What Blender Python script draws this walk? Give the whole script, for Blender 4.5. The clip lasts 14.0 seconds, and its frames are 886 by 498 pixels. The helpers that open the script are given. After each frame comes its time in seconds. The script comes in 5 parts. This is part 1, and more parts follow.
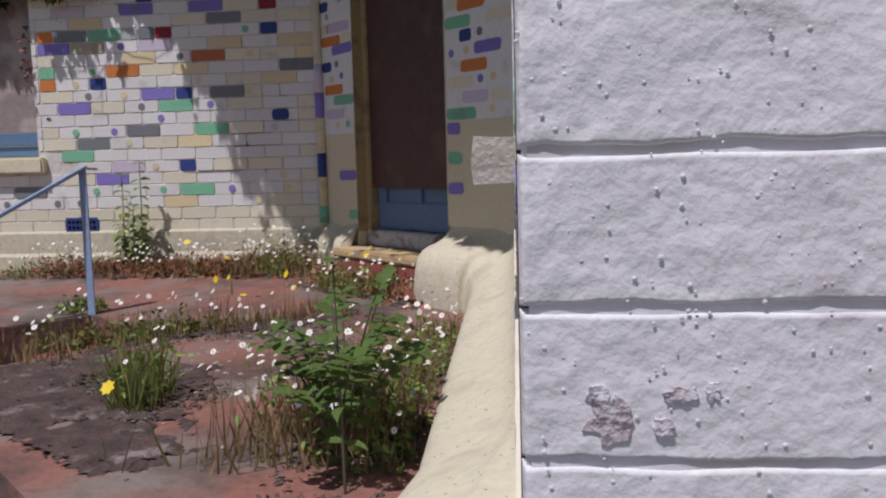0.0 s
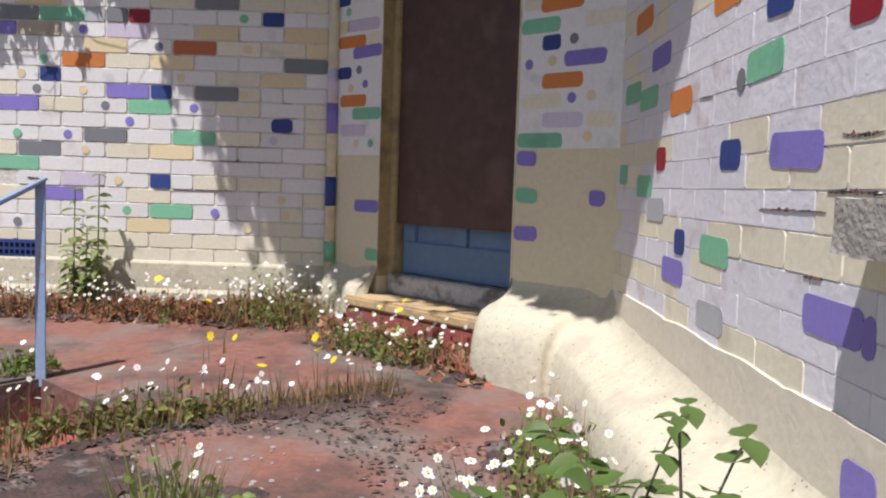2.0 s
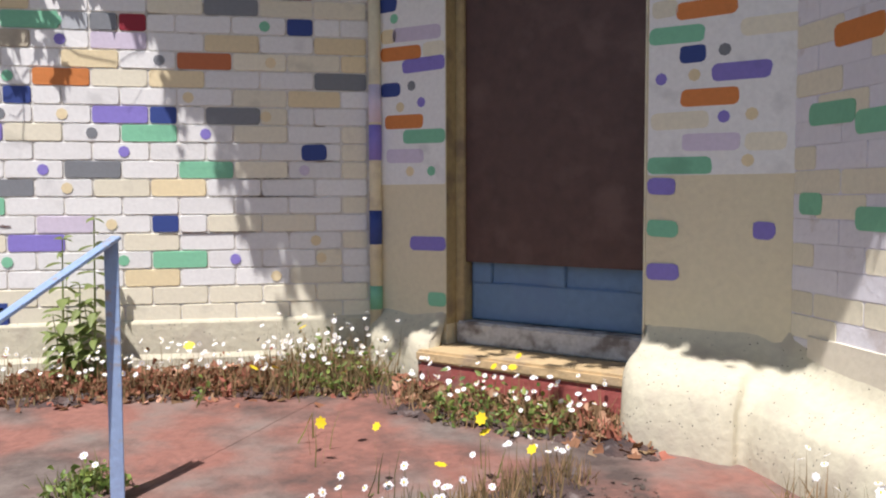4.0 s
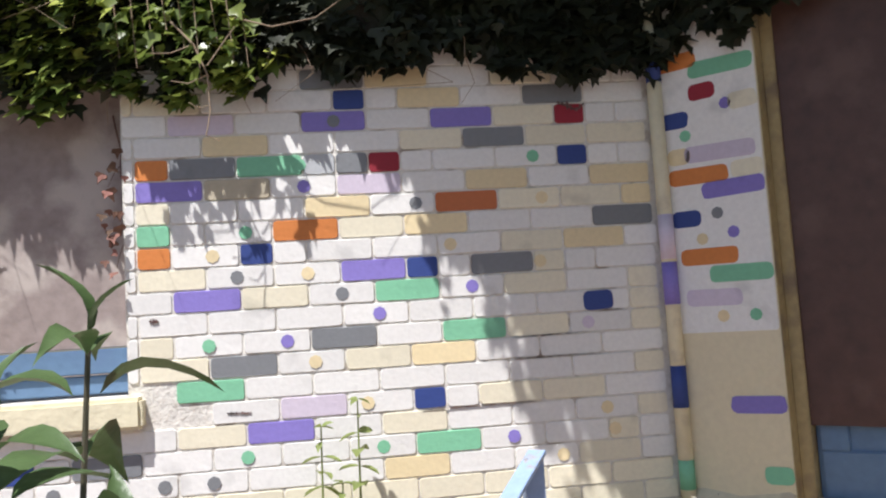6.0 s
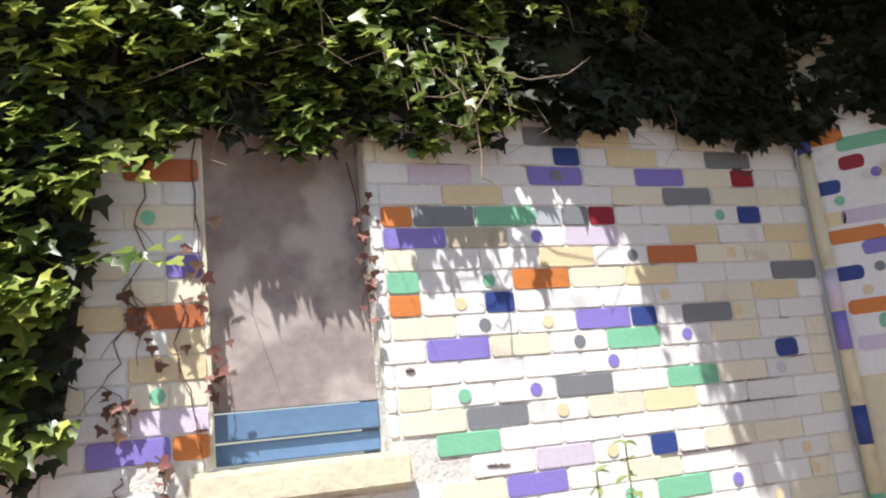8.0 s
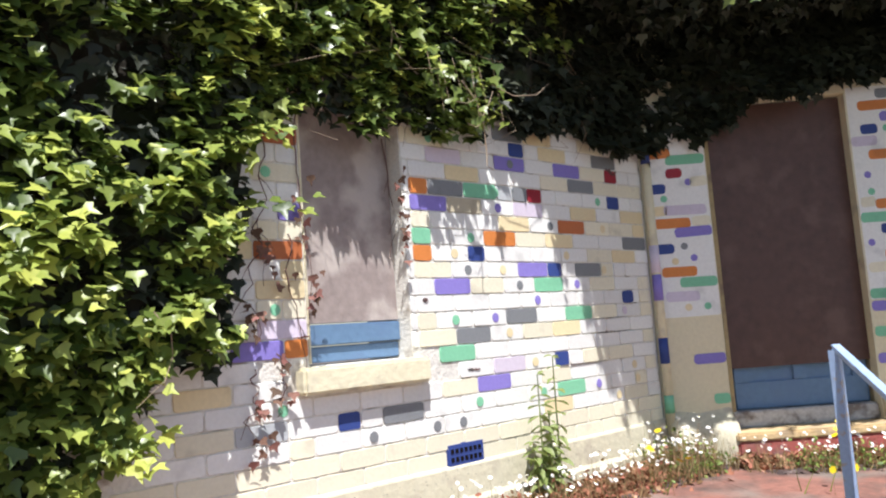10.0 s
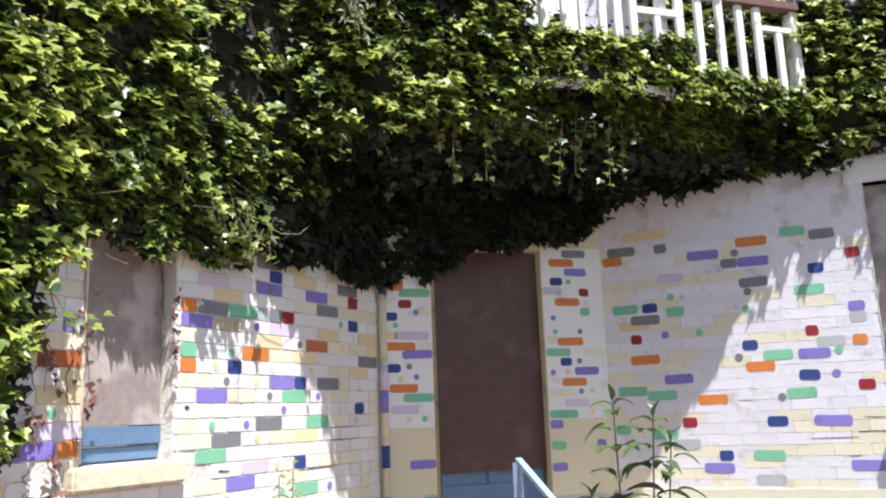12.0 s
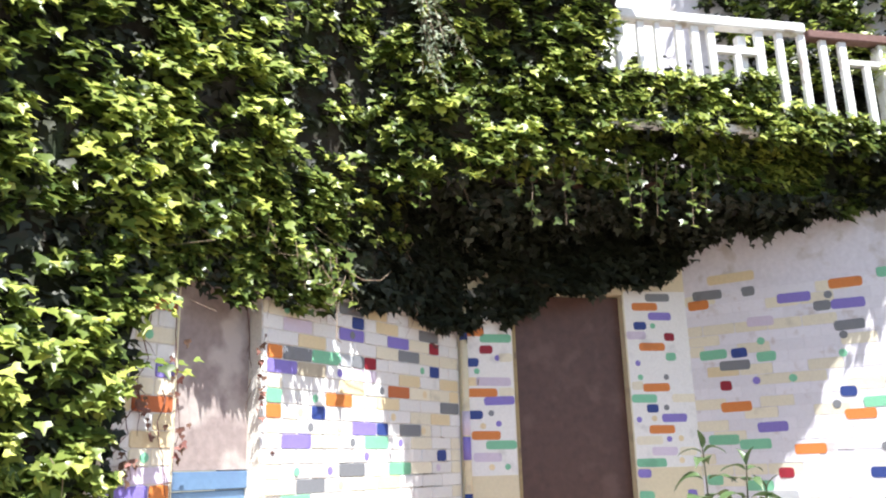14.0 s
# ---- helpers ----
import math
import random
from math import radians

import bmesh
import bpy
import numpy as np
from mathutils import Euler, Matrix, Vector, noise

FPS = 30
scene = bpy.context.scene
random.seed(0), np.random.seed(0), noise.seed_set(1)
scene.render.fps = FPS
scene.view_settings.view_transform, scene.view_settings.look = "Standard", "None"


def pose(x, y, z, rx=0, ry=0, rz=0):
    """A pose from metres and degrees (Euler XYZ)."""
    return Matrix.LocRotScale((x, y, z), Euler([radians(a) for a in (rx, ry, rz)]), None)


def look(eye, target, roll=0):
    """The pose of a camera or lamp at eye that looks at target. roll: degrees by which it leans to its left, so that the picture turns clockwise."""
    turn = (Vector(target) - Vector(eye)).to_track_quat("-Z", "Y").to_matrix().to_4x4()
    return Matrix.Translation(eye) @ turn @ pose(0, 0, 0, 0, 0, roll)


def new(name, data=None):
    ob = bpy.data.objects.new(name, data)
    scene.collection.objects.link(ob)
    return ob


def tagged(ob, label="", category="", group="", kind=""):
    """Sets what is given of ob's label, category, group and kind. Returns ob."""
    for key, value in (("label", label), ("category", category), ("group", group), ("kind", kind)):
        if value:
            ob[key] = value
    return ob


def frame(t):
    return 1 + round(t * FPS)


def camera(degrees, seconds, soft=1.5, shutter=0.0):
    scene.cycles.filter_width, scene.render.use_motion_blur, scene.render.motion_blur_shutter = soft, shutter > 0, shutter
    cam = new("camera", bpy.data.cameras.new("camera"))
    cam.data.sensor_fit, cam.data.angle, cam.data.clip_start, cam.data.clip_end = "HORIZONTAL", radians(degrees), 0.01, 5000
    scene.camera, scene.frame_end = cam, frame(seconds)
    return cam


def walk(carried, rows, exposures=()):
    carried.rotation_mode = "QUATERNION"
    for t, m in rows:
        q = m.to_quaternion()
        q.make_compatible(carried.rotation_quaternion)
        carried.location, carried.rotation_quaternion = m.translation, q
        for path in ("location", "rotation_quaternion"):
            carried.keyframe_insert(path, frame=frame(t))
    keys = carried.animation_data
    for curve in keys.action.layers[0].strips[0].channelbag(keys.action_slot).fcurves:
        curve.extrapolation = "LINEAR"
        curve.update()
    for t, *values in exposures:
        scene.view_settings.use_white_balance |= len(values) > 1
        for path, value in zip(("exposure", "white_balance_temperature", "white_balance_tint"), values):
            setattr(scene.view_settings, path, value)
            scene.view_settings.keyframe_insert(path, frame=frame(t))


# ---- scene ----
cam = camera(55.5, 14.0, soft=2.1)
PATH = [
    (0, (1.281, -5.116, 0.702), (1.051, -3.141, 0.493), -1.5),
    (0.5, (1.067, -4.677, 0.723), (0.708, -2.725, 0.475), -0.1),
    (1, (0.899, -4.580, 0.735), (0.732, -2.595, 0.551), 0.5),
    (1.5, (0.784, -4.465, 0.745), (0.714, -2.473, 0.582), 0.9),
    (2, (0.593, -4.266, 0.740), (0.563, -2.272, 0.590), 1.9),
    (2.5, (0.330, -4.105, 0.760), (0.355, -2.111, 0.616), 2.5),
    (5, (-0.790, -3.335, 0.867), (-0.318, -1.393, 0.808), -1.9),
    (5.5, (-0.972, -3.141, 0.910), (-0.603, -1.176, 0.959), -3.2),
    (6, (-1.202, -2.901, 0.974), (-0.958, -0.923, 1.143), -3.6),
    (6.5, (-1.547, -2.791, 0.937), (-1.288, -0.831, 1.240), -4.0),
    (7, (-1.863, -2.734, 0.886), (-1.388, -0.825, 1.250), -5.0),
    (7.5, (-2.195, -2.695, 0.831), (-1.538, -0.848, 1.232), -5.8),
    (8, (-2.704, -2.534, 0.807), (-1.966, -0.728, 1.247), -6.3),
    (10.5, (-4.562, -2.894, 0.876), (-3.040, -1.606, 1.025), -3.0),
    (11, (-4.791, -3.106, 0.868), (-3.145, -1.982, 1.038), -2.5),
    (11.5, (-4.913, -3.107, 0.894), (-3.185, -2.132, 1.147), -2.2),
    (12, (-4.948, -3.060, 0.945), (-3.206, -2.157, 1.334), -2.1),
    (12.5, (-4.967, -3.058, 0.926), (-3.255, -2.181, 1.475), -2.3),
    (13, (-4.944, -3.053, 0.937), (-3.244, -2.188, 1.538), -2.6),
    (13.5, (-4.928, -3.051, 0.937), (-3.227, -2.160, 1.497), -2.6),
    (14, (-4.949, -3.058, 0.935), (-3.323, -2.008, 1.438), -1.7),
]
walk(cam, [(t, look(eye, target, roll)) for t, eye, target, roll in PATH],
     [(0, -0.57, 6200, 20), (0.5, -0.25, 6200, 20), (1.0, -0.1, 6250, 19), (2.0, 0.09, 6300, 17), (5.0, 0.38, 6350, 15), (7.0, 0.66, 6350, 12),
      (8.0, 0.8, 6350, 12), (11.0, 0.74, 6250, 12), (12.0, 0.88, 6250, 13), (13.0, 1.18, 6300, 13), (14.0, 1.5, 6300, 12)])

# ---- world and sun ----
world = bpy.data.worlds.new("world")
scene.world = world
world.use_nodes = True
wn = world.node_tree
sky = wn.nodes.new("ShaderNodeTexSky")
sky.sky_type, sky.sun_disc = "NISHITA", False
SUN_FROM = Vector((-0.25, -0.40, 1.0)).normalized()
sky.sun_elevation = math.asin(SUN_FROM.z)
sky.sun_rotation = math.atan2(SUN_FROM.x, SUN_FROM.y)
background = wn.nodes["Background"]
background.inputs["Strength"].default_value = 0.082
wn.links.new(sky.outputs[0], background.inputs["Color"])
sun = new("sun", bpy.data.lights.new("sun", "SUN"))
sun.data.energy, sun.data.angle, sun.data.color = 5.0, radians(0.6), (1.0, 0.975, 0.94)
sun.matrix_world = look(SUN_FROM * 30, (0, 0, 0))


# ---- materials ----
def material(name, colour, rough=0.7, vary=0.12, grain=40.0, relief=0.15, stain=None, stain_scale=3.0, stain_amount=0.3,
             metal=0.0, per_object=0.0, translucent=0.0, coat=0.0, speck=0.0, soil=None):
    """Node material: base colour with two scales of variation, stains, fine relief."""
    m = bpy.data.materials.new(name)
    m.use_nodes = True
    nt = m.node_tree
    n, l = nt.nodes, nt.links
    bsdf = n["Principled BSDF"]
    geo = n.new("ShaderNodeNewGeometry")
    fine = n.new("ShaderNodeTexNoise")
    fine.inputs["Scale"].default_value, fine.inputs["Detail"].default_value = grain, 5
    broad = n.new("ShaderNodeTexNoise")
    broad.inputs["Scale"].default_value, broad.inputs["Detail"].default_value = stain_scale, 6
    l.new(geo.outputs["Position"], fine.inputs["Vector"])
    l.new(geo.outputs["Position"], broad.inputs["Vector"])
    mix = n.new("ShaderNodeMix")
    mix.data_type = "RGBA"
    dark = tuple(c * (1 - vary * 2) for c in colour)
    light = tuple(min(1, c * (1 + vary)) for c in colour)
    mix.inputs[6].default_value, mix.inputs[7].default_value = (*dark, 1), (*light, 1)
    l.new(fine.outputs["Fac"], mix.inputs[0])
    out = mix.outputs[2]
    if stain:
        ramp = n.new("ShaderNodeValToRGB")
        ramp.color_ramp.elements[0].position = 0.62 - stain_amount * 0.4
        ramp.color_ramp.elements[1].position = 0.72 - stain_amount * 0.25
        l.new(broad.outputs["Fac"], ramp.inputs[0])
        over = n.new("ShaderNodeMix")
        over.data_type = "RGBA"
        over.inputs[7].default_value = (*stain, 1)
        l.new(ramp.outputs[0], over.inputs[0])
        l.new(out, over.inputs[6])
        out = over.outputs[2]
    if soil:
        tone, soil_scale, low, high = soil
        cover = n.new("ShaderNodeTexNoise")
        cover.inputs["Scale"].default_value, cover.inputs["Detail"].default_value, cover.inputs["Roughness"].default_value = soil_scale, 9, 0.68
        shifted = n.new("ShaderNodeVectorMath")
        shifted.inputs[1].default_value = (7.3, 2.1, 4.4)
        l.new(geo.outputs["Position"], shifted.inputs[0])
        l.new(shifted.outputs[0], cover.inputs["Vector"])
        edge = n.new("ShaderNodeMapRange")
        edge.inputs[1].default_value, edge.inputs[2].default_value = low, high
        l.new(cover.outputs["Fac"], edge.inputs[0])
        over = n.new("ShaderNodeMix")
        over.data_type = "RGBA"
        over.inputs[7].default_value = (*tone, 1)
        l.new(edge.outputs[0], over.inputs[0])
        l.new(out, over.inputs[6])
        out = over.outputs[2]
    if speck:
        dots = n.new("ShaderNodeTexVoronoi")
        dots.inputs["Scale"].default_value = 45
        l.new(geo.outputs["Position"], dots.inputs["Vector"])
        near = n.new("ShaderNodeMath")
        near.operation, near.inputs[1].default_value = "LESS_THAN", speck
        l.new(dots.outputs["Distance"], near.inputs[0])
        over = n.new("ShaderNodeMix")
        over.data_type = "RGBA"
        over.inputs[7].default_value = (0.12, 0.11, 0.09, 1)
        l.new(near.outputs[0], over.inputs[0])
        l.new(out, over.inputs[6])
        out = over.outputs[2]
    if per_object:
        info = n.new("ShaderNodeObjectInfo")
        span = n.new("ShaderNodeMapRange")
        span.inputs[3].default_value, span.inputs[4].default_value = 1 - per_object, 1 + per_object
        l.new(info.outputs["Random"], span.inputs[0])
        bright = n.new("ShaderNodeHueSaturation")
        l.new(span.outputs[0], bright.inputs["Value"])
        l.new(out, bright.inputs["Color"])
        out = bright.outputs[0]
    if translucent:
        island = n.new("ShaderNodeHueSaturation")
        span = n.new("ShaderNodeMapRange")
        span.inputs[3].default_value, span.inputs[4].default_value = 0.55, 1.6
        hue = n.new("ShaderNodeMapRange")
        hue.inputs[3].default_value, hue.inputs[4].default_value = 0.515, 0.47
        l.new(geo.outputs["Random Per Island"], span.inputs[0])
        l.new(geo.outputs["Random Per Island"], hue.inputs[0])
        l.new(span.outputs[0], island.inputs["Value"])
        l.new(hue.outputs[0], island.inputs["Hue"])
        l.new(out, island.inputs["Color"])
        out = island.outputs[0]
        through_leaf = n.new("ShaderNodeBsdfTranslucent")
        l.new(out, through_leaf.inputs["Color"])
        blend = n.new("ShaderNodeMixShader")
        blend.inputs[0].default_value = translucent
        l.new(bsdf.outputs[0], blend.inputs[1])
        l.new(through_leaf.outputs[0], blend.inputs[2])
        l.new(blend.outputs[0], n["Material Output"].inputs["Surface"])
    l.new(out, bsdf.inputs["Base Color"])
    bsdf.inputs["Roughness"].default_value = rough
    bsdf.inputs["Metallic"].default_value = metal
    if coat:
        bsdf.inputs["Coat Weight"].default_value = coat
    if relief:
        add = n.new("ShaderNodeMath")
        add.operation = "ADD"
        l.new(fine.outputs["Fac"], add.inputs[0])
        l.new(broad.outputs["Fac"], add.inputs[1])
        bump = n.new("ShaderNodeBump")
        bump.inputs["Strength"].default_value, bump.inputs["Distance"].default_value = relief, 0.01
        l.new(add.outputs[0], bump.inputs["Height"])
        l.new(bump.outputs[0], bsdf.inputs["Normal"])
    return m


PAINT = {}
for key, name, colour in (
        ("w", "white", (0.80, 0.79, 0.75)), ("c", "cream", (0.80, 0.745, 0.57)), ("y", "buff_yellow", (0.79, 0.66, 0.40)),
        ("t", "tan", (0.50, 0.44, 0.32)), ("o", "orange", (0.66, 0.22, 0.05)), ("O", "rust_orange", (0.50, 0.15, 0.05)),
        ("p", "violet", (0.25, 0.20, 0.56)), ("n", "navy", (0.03, 0.06, 0.24)), ("g", "slate_grey", (0.21, 0.22, 0.23)),
        ("s", "pale_grey", (0.46, 0.48, 0.49)), ("e", "green", (0.22, 0.55, 0.34)), ("r", "dark_red", (0.30, 0.015, 0.03)),
        ("l", "lilac", (0.66, 0.58, 0.68)), ("v", "lilac_white", (0.77, 0.75, 0.79))):
    PAINT[key] = material(name + "_paint", colour, 0.62, 0.07, 60, 0.13, tuple(c * 0.8 for c in colour), 7, 0.05, per_object=0.06)
PAINT["v"] = material("lilac_white_paint_peeling", (0.77, 0.755, 0.785), 0.6, 0.05, 45, 0.24, (0.60, 0.55, 0.53), 9, 0.08, per_object=0.05)
side_backing = material("lilac_white_wall", (0.76, 0.74, 0.775), 0.65, 0.1, 30, 0.35, (0.56, 0.52, 0.49), 6, 0.12)
white_wall = material("weathered_white_wall", (0.78, 0.77, 0.74), 0.7, 0.08, 35, 0.2, (0.62, 0.58, 0.5), 2.5, 0.12)
joint_paint = material("painted_mortar", (0.74, 0.71, 0.64), 0.85, 0.15, 70, 0.5, (0.34, 0.29, 0.23), 9, 0.14)
cream_render = material("cream_render", (0.74, 0.66, 0.455), 0.75, 0.06, 45, 0.35, (0.68, 0.62, 0.46), 2.2, 0.15)
plinth_paint = material("cream_plinth_paint", (0.61, 0.565, 0.415), 0.85, 0.1, 40, 0.35, (0.50, 0.45, 0.34), 7, 0.2, speck=0.11)
sill_paint = material("sill_cream_paint", (0.74, 0.68, 0.48), 0.7, 0.08, 30, 0.4, (0.5, 0.45, 0.34), 6, 0.12)
bare_concrete = material("bare_concrete", (0.45, 0.42, 0.37), 0.85, 0.15, 90, 0.5, (0.54, 0.51, 0.45), 14, 0.3, speck=0.08)
rough_white = material("rough_lumpy_white", (0.74, 0.735, 0.745), 0.6, 0.05, 110, 0.22, (0.56, 0.50, 0.53), 7, 0.08)
plywood = material("brown_plywood", (0.10, 0.048, 0.036), 0.5, 0.25, 18, 0.15, (0.125, 0.068, 0.052), 5, 0.2)
grey_board = material("grey_board", (0.33, 0.27, 0.25), 0.8, 0.18, 25, 0.3, (0.48, 0.42, 0.38), 5, 0.3)
blue_paint = material("blue_paint", (0.13, 0.225, 0.36), 0.5, 0.12, 30, 0.2, (0.12, 0.2, 0.33), 6, 0.12)
rail_paint = material("pale_blue_metal_paint", (0.30, 0.41, 0.60), 0.42, 0.1, 60, 0.2, (0.36, 0.30, 0.25), 25, 0.06)
frame_wood = material("weathered_cream_frame", (0.46, 0.36, 0.18), 0.75, 0.15, 40, 0.4, (0.25, 0.19, 0.12), 6, 0.25)
grey_timber = material("weathered_grey_timber", (0.55, 0.54, 0.52), 0.8, 0.2, 50, 0.4, (0.2, 0.17, 0.15), 12, 0.35)
red_floor = material("red_oxide_floor", (0.275, 0.122, 0.091), 0.85, 0.22, 30, 0.8, (0.205, 0.165, 0.14), 2.3, 0.46, soil=((0.075, 0.052, 0.044), 2.6, 0.46, 0.66))
soil_crust = material("dry_soil_crust", (0.105, 0.066, 0.056), 0.95, 0.35, 70, 1.0, (0.05, 0.034, 0.032), 11, 0.4, soil=((0.25, 0.215, 0.20), 9.0, 0.55, 0.68))
beige_render = material("beige_wall_render", (0.71, 0.65, 0.52), 0.85, 0.06, 40, 0.2, (0.56, 0.50, 0.41), 5, 0.12)
frond_leaf = material("feathery_leaf", (0.15, 0.235, 0.06), 0.45, 0.12, 30, 0.1, translucent=0.32)
red_step = material("red_step_paint", (0.36, 0.09, 0.075), 0.7, 0.15, 40, 0.4, (0.22, 0.12, 0.1), 5, 0.25)
tan_step = material("tan_step_top", (0.58, 0.42, 0.22), 0.85, 0.15, 40, 0.5, (0.36, 0.27, 0.17), 7, 0.3)
earth = material("dry_earth", (0.12, 0.09, 0.07), 0.95, 0.3, 25, 0.9, (0.2, 0.17, 0.14), 3, 0.35)
grit_stone = material("pale_grit", (0.36, 0.33, 0.30), 0.85, 0.25, 60, 0.4)
dirt = material("dark_debris", (0.10, 0.075, 0.06), 0.95, 0.35, 60, 1.0, (0.17, 0.145, 0.12), 10, 0.3)
path_mat = material("path_concrete", (0.22, 0.2, 0.18), 0.9, 0.2, 30, 0.6, (0.13, 0.12, 0.1), 1.2, 0.35)
white_timber = material("white_painted_timber", (0.80, 0.80, 0.78), 0.5, 0.06, 40, 0.2, (0.45, 0.40, 0.34), 9, 0.1)
rusty_brown = material("bare_brown_timber", (0.17, 0.09, 0.075), 0.8, 0.2, 40, 0.4)
# near black put in place of the shade inside holes
dark_void = material("unlit_interior_black", (0.012, 0.01, 0.012), 0.9, 0.2, 10, 0)
dark_void.node_tree.nodes["Principled BSDF"].inputs["Specular IOR Level"].default_value = 0.05
peeling_white = material("peeling_white_render", (0.74, 0.72, 0.72), 0.75, 0.14, 28, 0.5, (0.40, 0.33, 0.29), 13, 0.24)
ivy_leaf = material("ivy_leaf", (0.13, 0.19, 0.04), 0.34, 0.15, 25, 0.1, translucent=0.36)
# lighter copy for young outer tips, with sunlit brightness put into the colour
ivy_young_lit = material("ivy_young_lit_leaf", (0.35, 0.43, 0.095), 0.38, 0.12, 25, 0.1, translucent=0.42)
# near-black copy of the ivy leaf: balcony and inner shade put into its colour
ivy_dark = material("ivy_old_shaded_leaf", (0.026, 0.032, 0.015), 0.6, 0.2, 25, 0.1, translucent=0.06)
# colour of the ivy's unlit inside, stems and shade in one
ivy_core = material("ivy_stem_shade", (0.035, 0.028, 0.018), 0.95, 0.4, 20, 0.8, (0.02, 0.03, 0.01), 5, 0.4)
bark = material("pale_dry_twig", (0.34, 0.25, 0.17), 0.8, 0.2, 60, 0.4)
shrub_leaf = material("shrub_leaf", (0.075, 0.13, 0.05), 0.42, 0.16, 45, 0.25, translucent=0.2)
shrub_stem = material("shrub_stem", (0.085, 0.075, 0.045), 0.6, 0.2, 40, 0.2)
weed_leaf = material("weed_leaf", (0.20, 0.30, 0.07), 0.5, 0.15, 30, 0.1, translucent=0.35)
weed_pale = material("pale_weed_leaf", (0.33, 0.40, 0.13), 0.5, 0.12, 30, 0.1, translucent=0.4)
grass_leaf = material("grass_blade", (0.175, 0.20, 0.055), 0.6, 0.2, 30, 0.0, translucent=0.3)
straw = material("dry_grass", (0.30, 0.22, 0.10), 0.8, 0.2, 30, 0.0, translucent=0.2)
petal = material("white_petal", (0.82, 0.80, 0.80), 0.6, 0.04, 40, 0.0)
gold = material("yellow_petal", (0.75, 0.55, 0.01), 0.6, 0.08, 40, 0.0)
pale_dead_leaf = material("pale_dead_leaf", (0.44, 0.28, 0.15), 0.8, 0.2, 40, 0.1, translucent=0.15)
scab = material("flaked_paint_scab", (0.50, 0.43, 0.46), 0.9, 0.2, 160, 0.6, (0.68, 0.65, 0.67), 60, 0.5)
dark_joint = material("open_dark_joint", (0.07, 0.05, 0.055), 0.95, 0.3, 60, 0.8)
dead_leaf = material("dead_brown_leaf", (0.27, 0.13, 0.06), 0.8, 0.2, 40, 0.1, translucent=0.15)


# ---- building blocks ----
def mesh_of(name, bm, mat):
    me = bpy.data.meshes.new(name)
    bm.to_mesh(me)
    bm.free()
    for m in (mat if isinstance(mat, (list, tuple)) else [mat]):
        me.materials.append(m)
    return me


def part(name, bm, mat, parent=None, label="", matrix=None):
    ob = new(name, bm if isinstance(bm, bpy.types.Mesh) else mesh_of(name, bm, mat))
    if parent is not None:
        ob.parent = parent
    if matrix is not None:
        ob.matrix_basis = matrix
    if label:
        tagged(ob, label)
    return ob


def thing(name, label, category, matrix=None, group="", kind=""):
    ob = new(name)
    if matrix is not None:
        ob.matrix_basis = matrix
    return tagged(ob, label, category, group, kind)


def box(bm, x0, x1, y0, y1, z0, z1, bevel=0.0):
    r = bmesh.ops.create_cube(bm, size=1.0, matrix=Matrix.Translation(((x0 + x1) / 2, (y0 + y1) / 2, (z0 + z1) / 2))
                              @ Matrix.Diagonal((x1 - x0, y1 - y0, z1 - z0, 1)))
    if bevel:
        edges = list({e for v in r["verts"] for e in v.link_edges})
        bmesh.ops.bevel(bm, geom=edges, offset=bevel, segments=2, affect="EDGES")
    return bm


def boxed(*args, bevel=0.0):
    return box(bmesh.new(), *args, bevel=bevel)


def prism(poly, z0, z1, tilt=None):
    """A solid over a floor polygon, counter-clockwise; tilt(x, y) adds to the top."""
    bm = bmesh.new()
    low = [bm.verts.new((x, y, z0)) for x, y in poly]
    top = [bm.verts.new((x, y, z1 + (tilt(x, y) if tilt else 0))) for x, y in poly]
    bm.faces.new(top)
    bm.faces.new(low[::-1])
    for i in range(len(poly)):
        j = (i + 1) % len(poly)
        bm.faces.new((low[i], low[j], top[j], top[i]))
    return bm


def rounded_plate(w, h, d, r):
    """A flat plate with rounded corners in the x-z plane, its back at y = 0 and its front at y = -d."""
    bm = bmesh.new()
    ring = []
    for cx, cz, a0 in ((w - r, h - r, 0), (r, h - r, 90), (r, r, 180), (w - r, r, 270)):
        for a in (0, 45, 90):
            ang = radians(a0 + a)
            ring.append((cx + r * math.cos(ang), cz + r * math.sin(ang)))
    back = [bm.verts.new((x, 0, z)) for x, z in ring]
    front = [bm.verts.new((x, -d, z)) for x, z in ring]
    bm.faces.new(front)
    k = len(ring)
    for i in range(k):
        bm.faces.new((back[i], front[i], front[(i + 1) % k], back[(i + 1) % k]))
    bmesh.ops.recalc_face_normals(bm, faces=bm.faces[:])
    return bm


def tube(points, radius, taper=1.0, sides=6):
    """A tapering round stem along points."""
    bm = bmesh.new()
    rings = []
    pts = [Vector(p) for p in points]
    for i, p in enumerate(pts):
        d = (pts[min(i + 1, len(pts) - 1)] - pts[max(i - 1, 0)]).normalized()
        side = d.cross(Vector((0.31, 0.2, 0.93))).normalized()
        other = d.cross(side)
        r = radius * (1 + (taper - 1) * i / max(1, len(pts) - 1))
        rings.append([bm.verts.new(p + r * (math.cos(a) * side + math.sin(a) * other))
                      for a in (2 * math.pi * k / sides for k in range(sides))])
    for a, b in zip(rings, rings[1:]):
        for k in range(sides):
            bm.faces.new((a[k], a[(k + 1) % sides], b[(k + 1) % sides], b[k]))
    bm.faces.new(rings[0][::-1])
    bm.faces.new(rings[-1])
    return bm


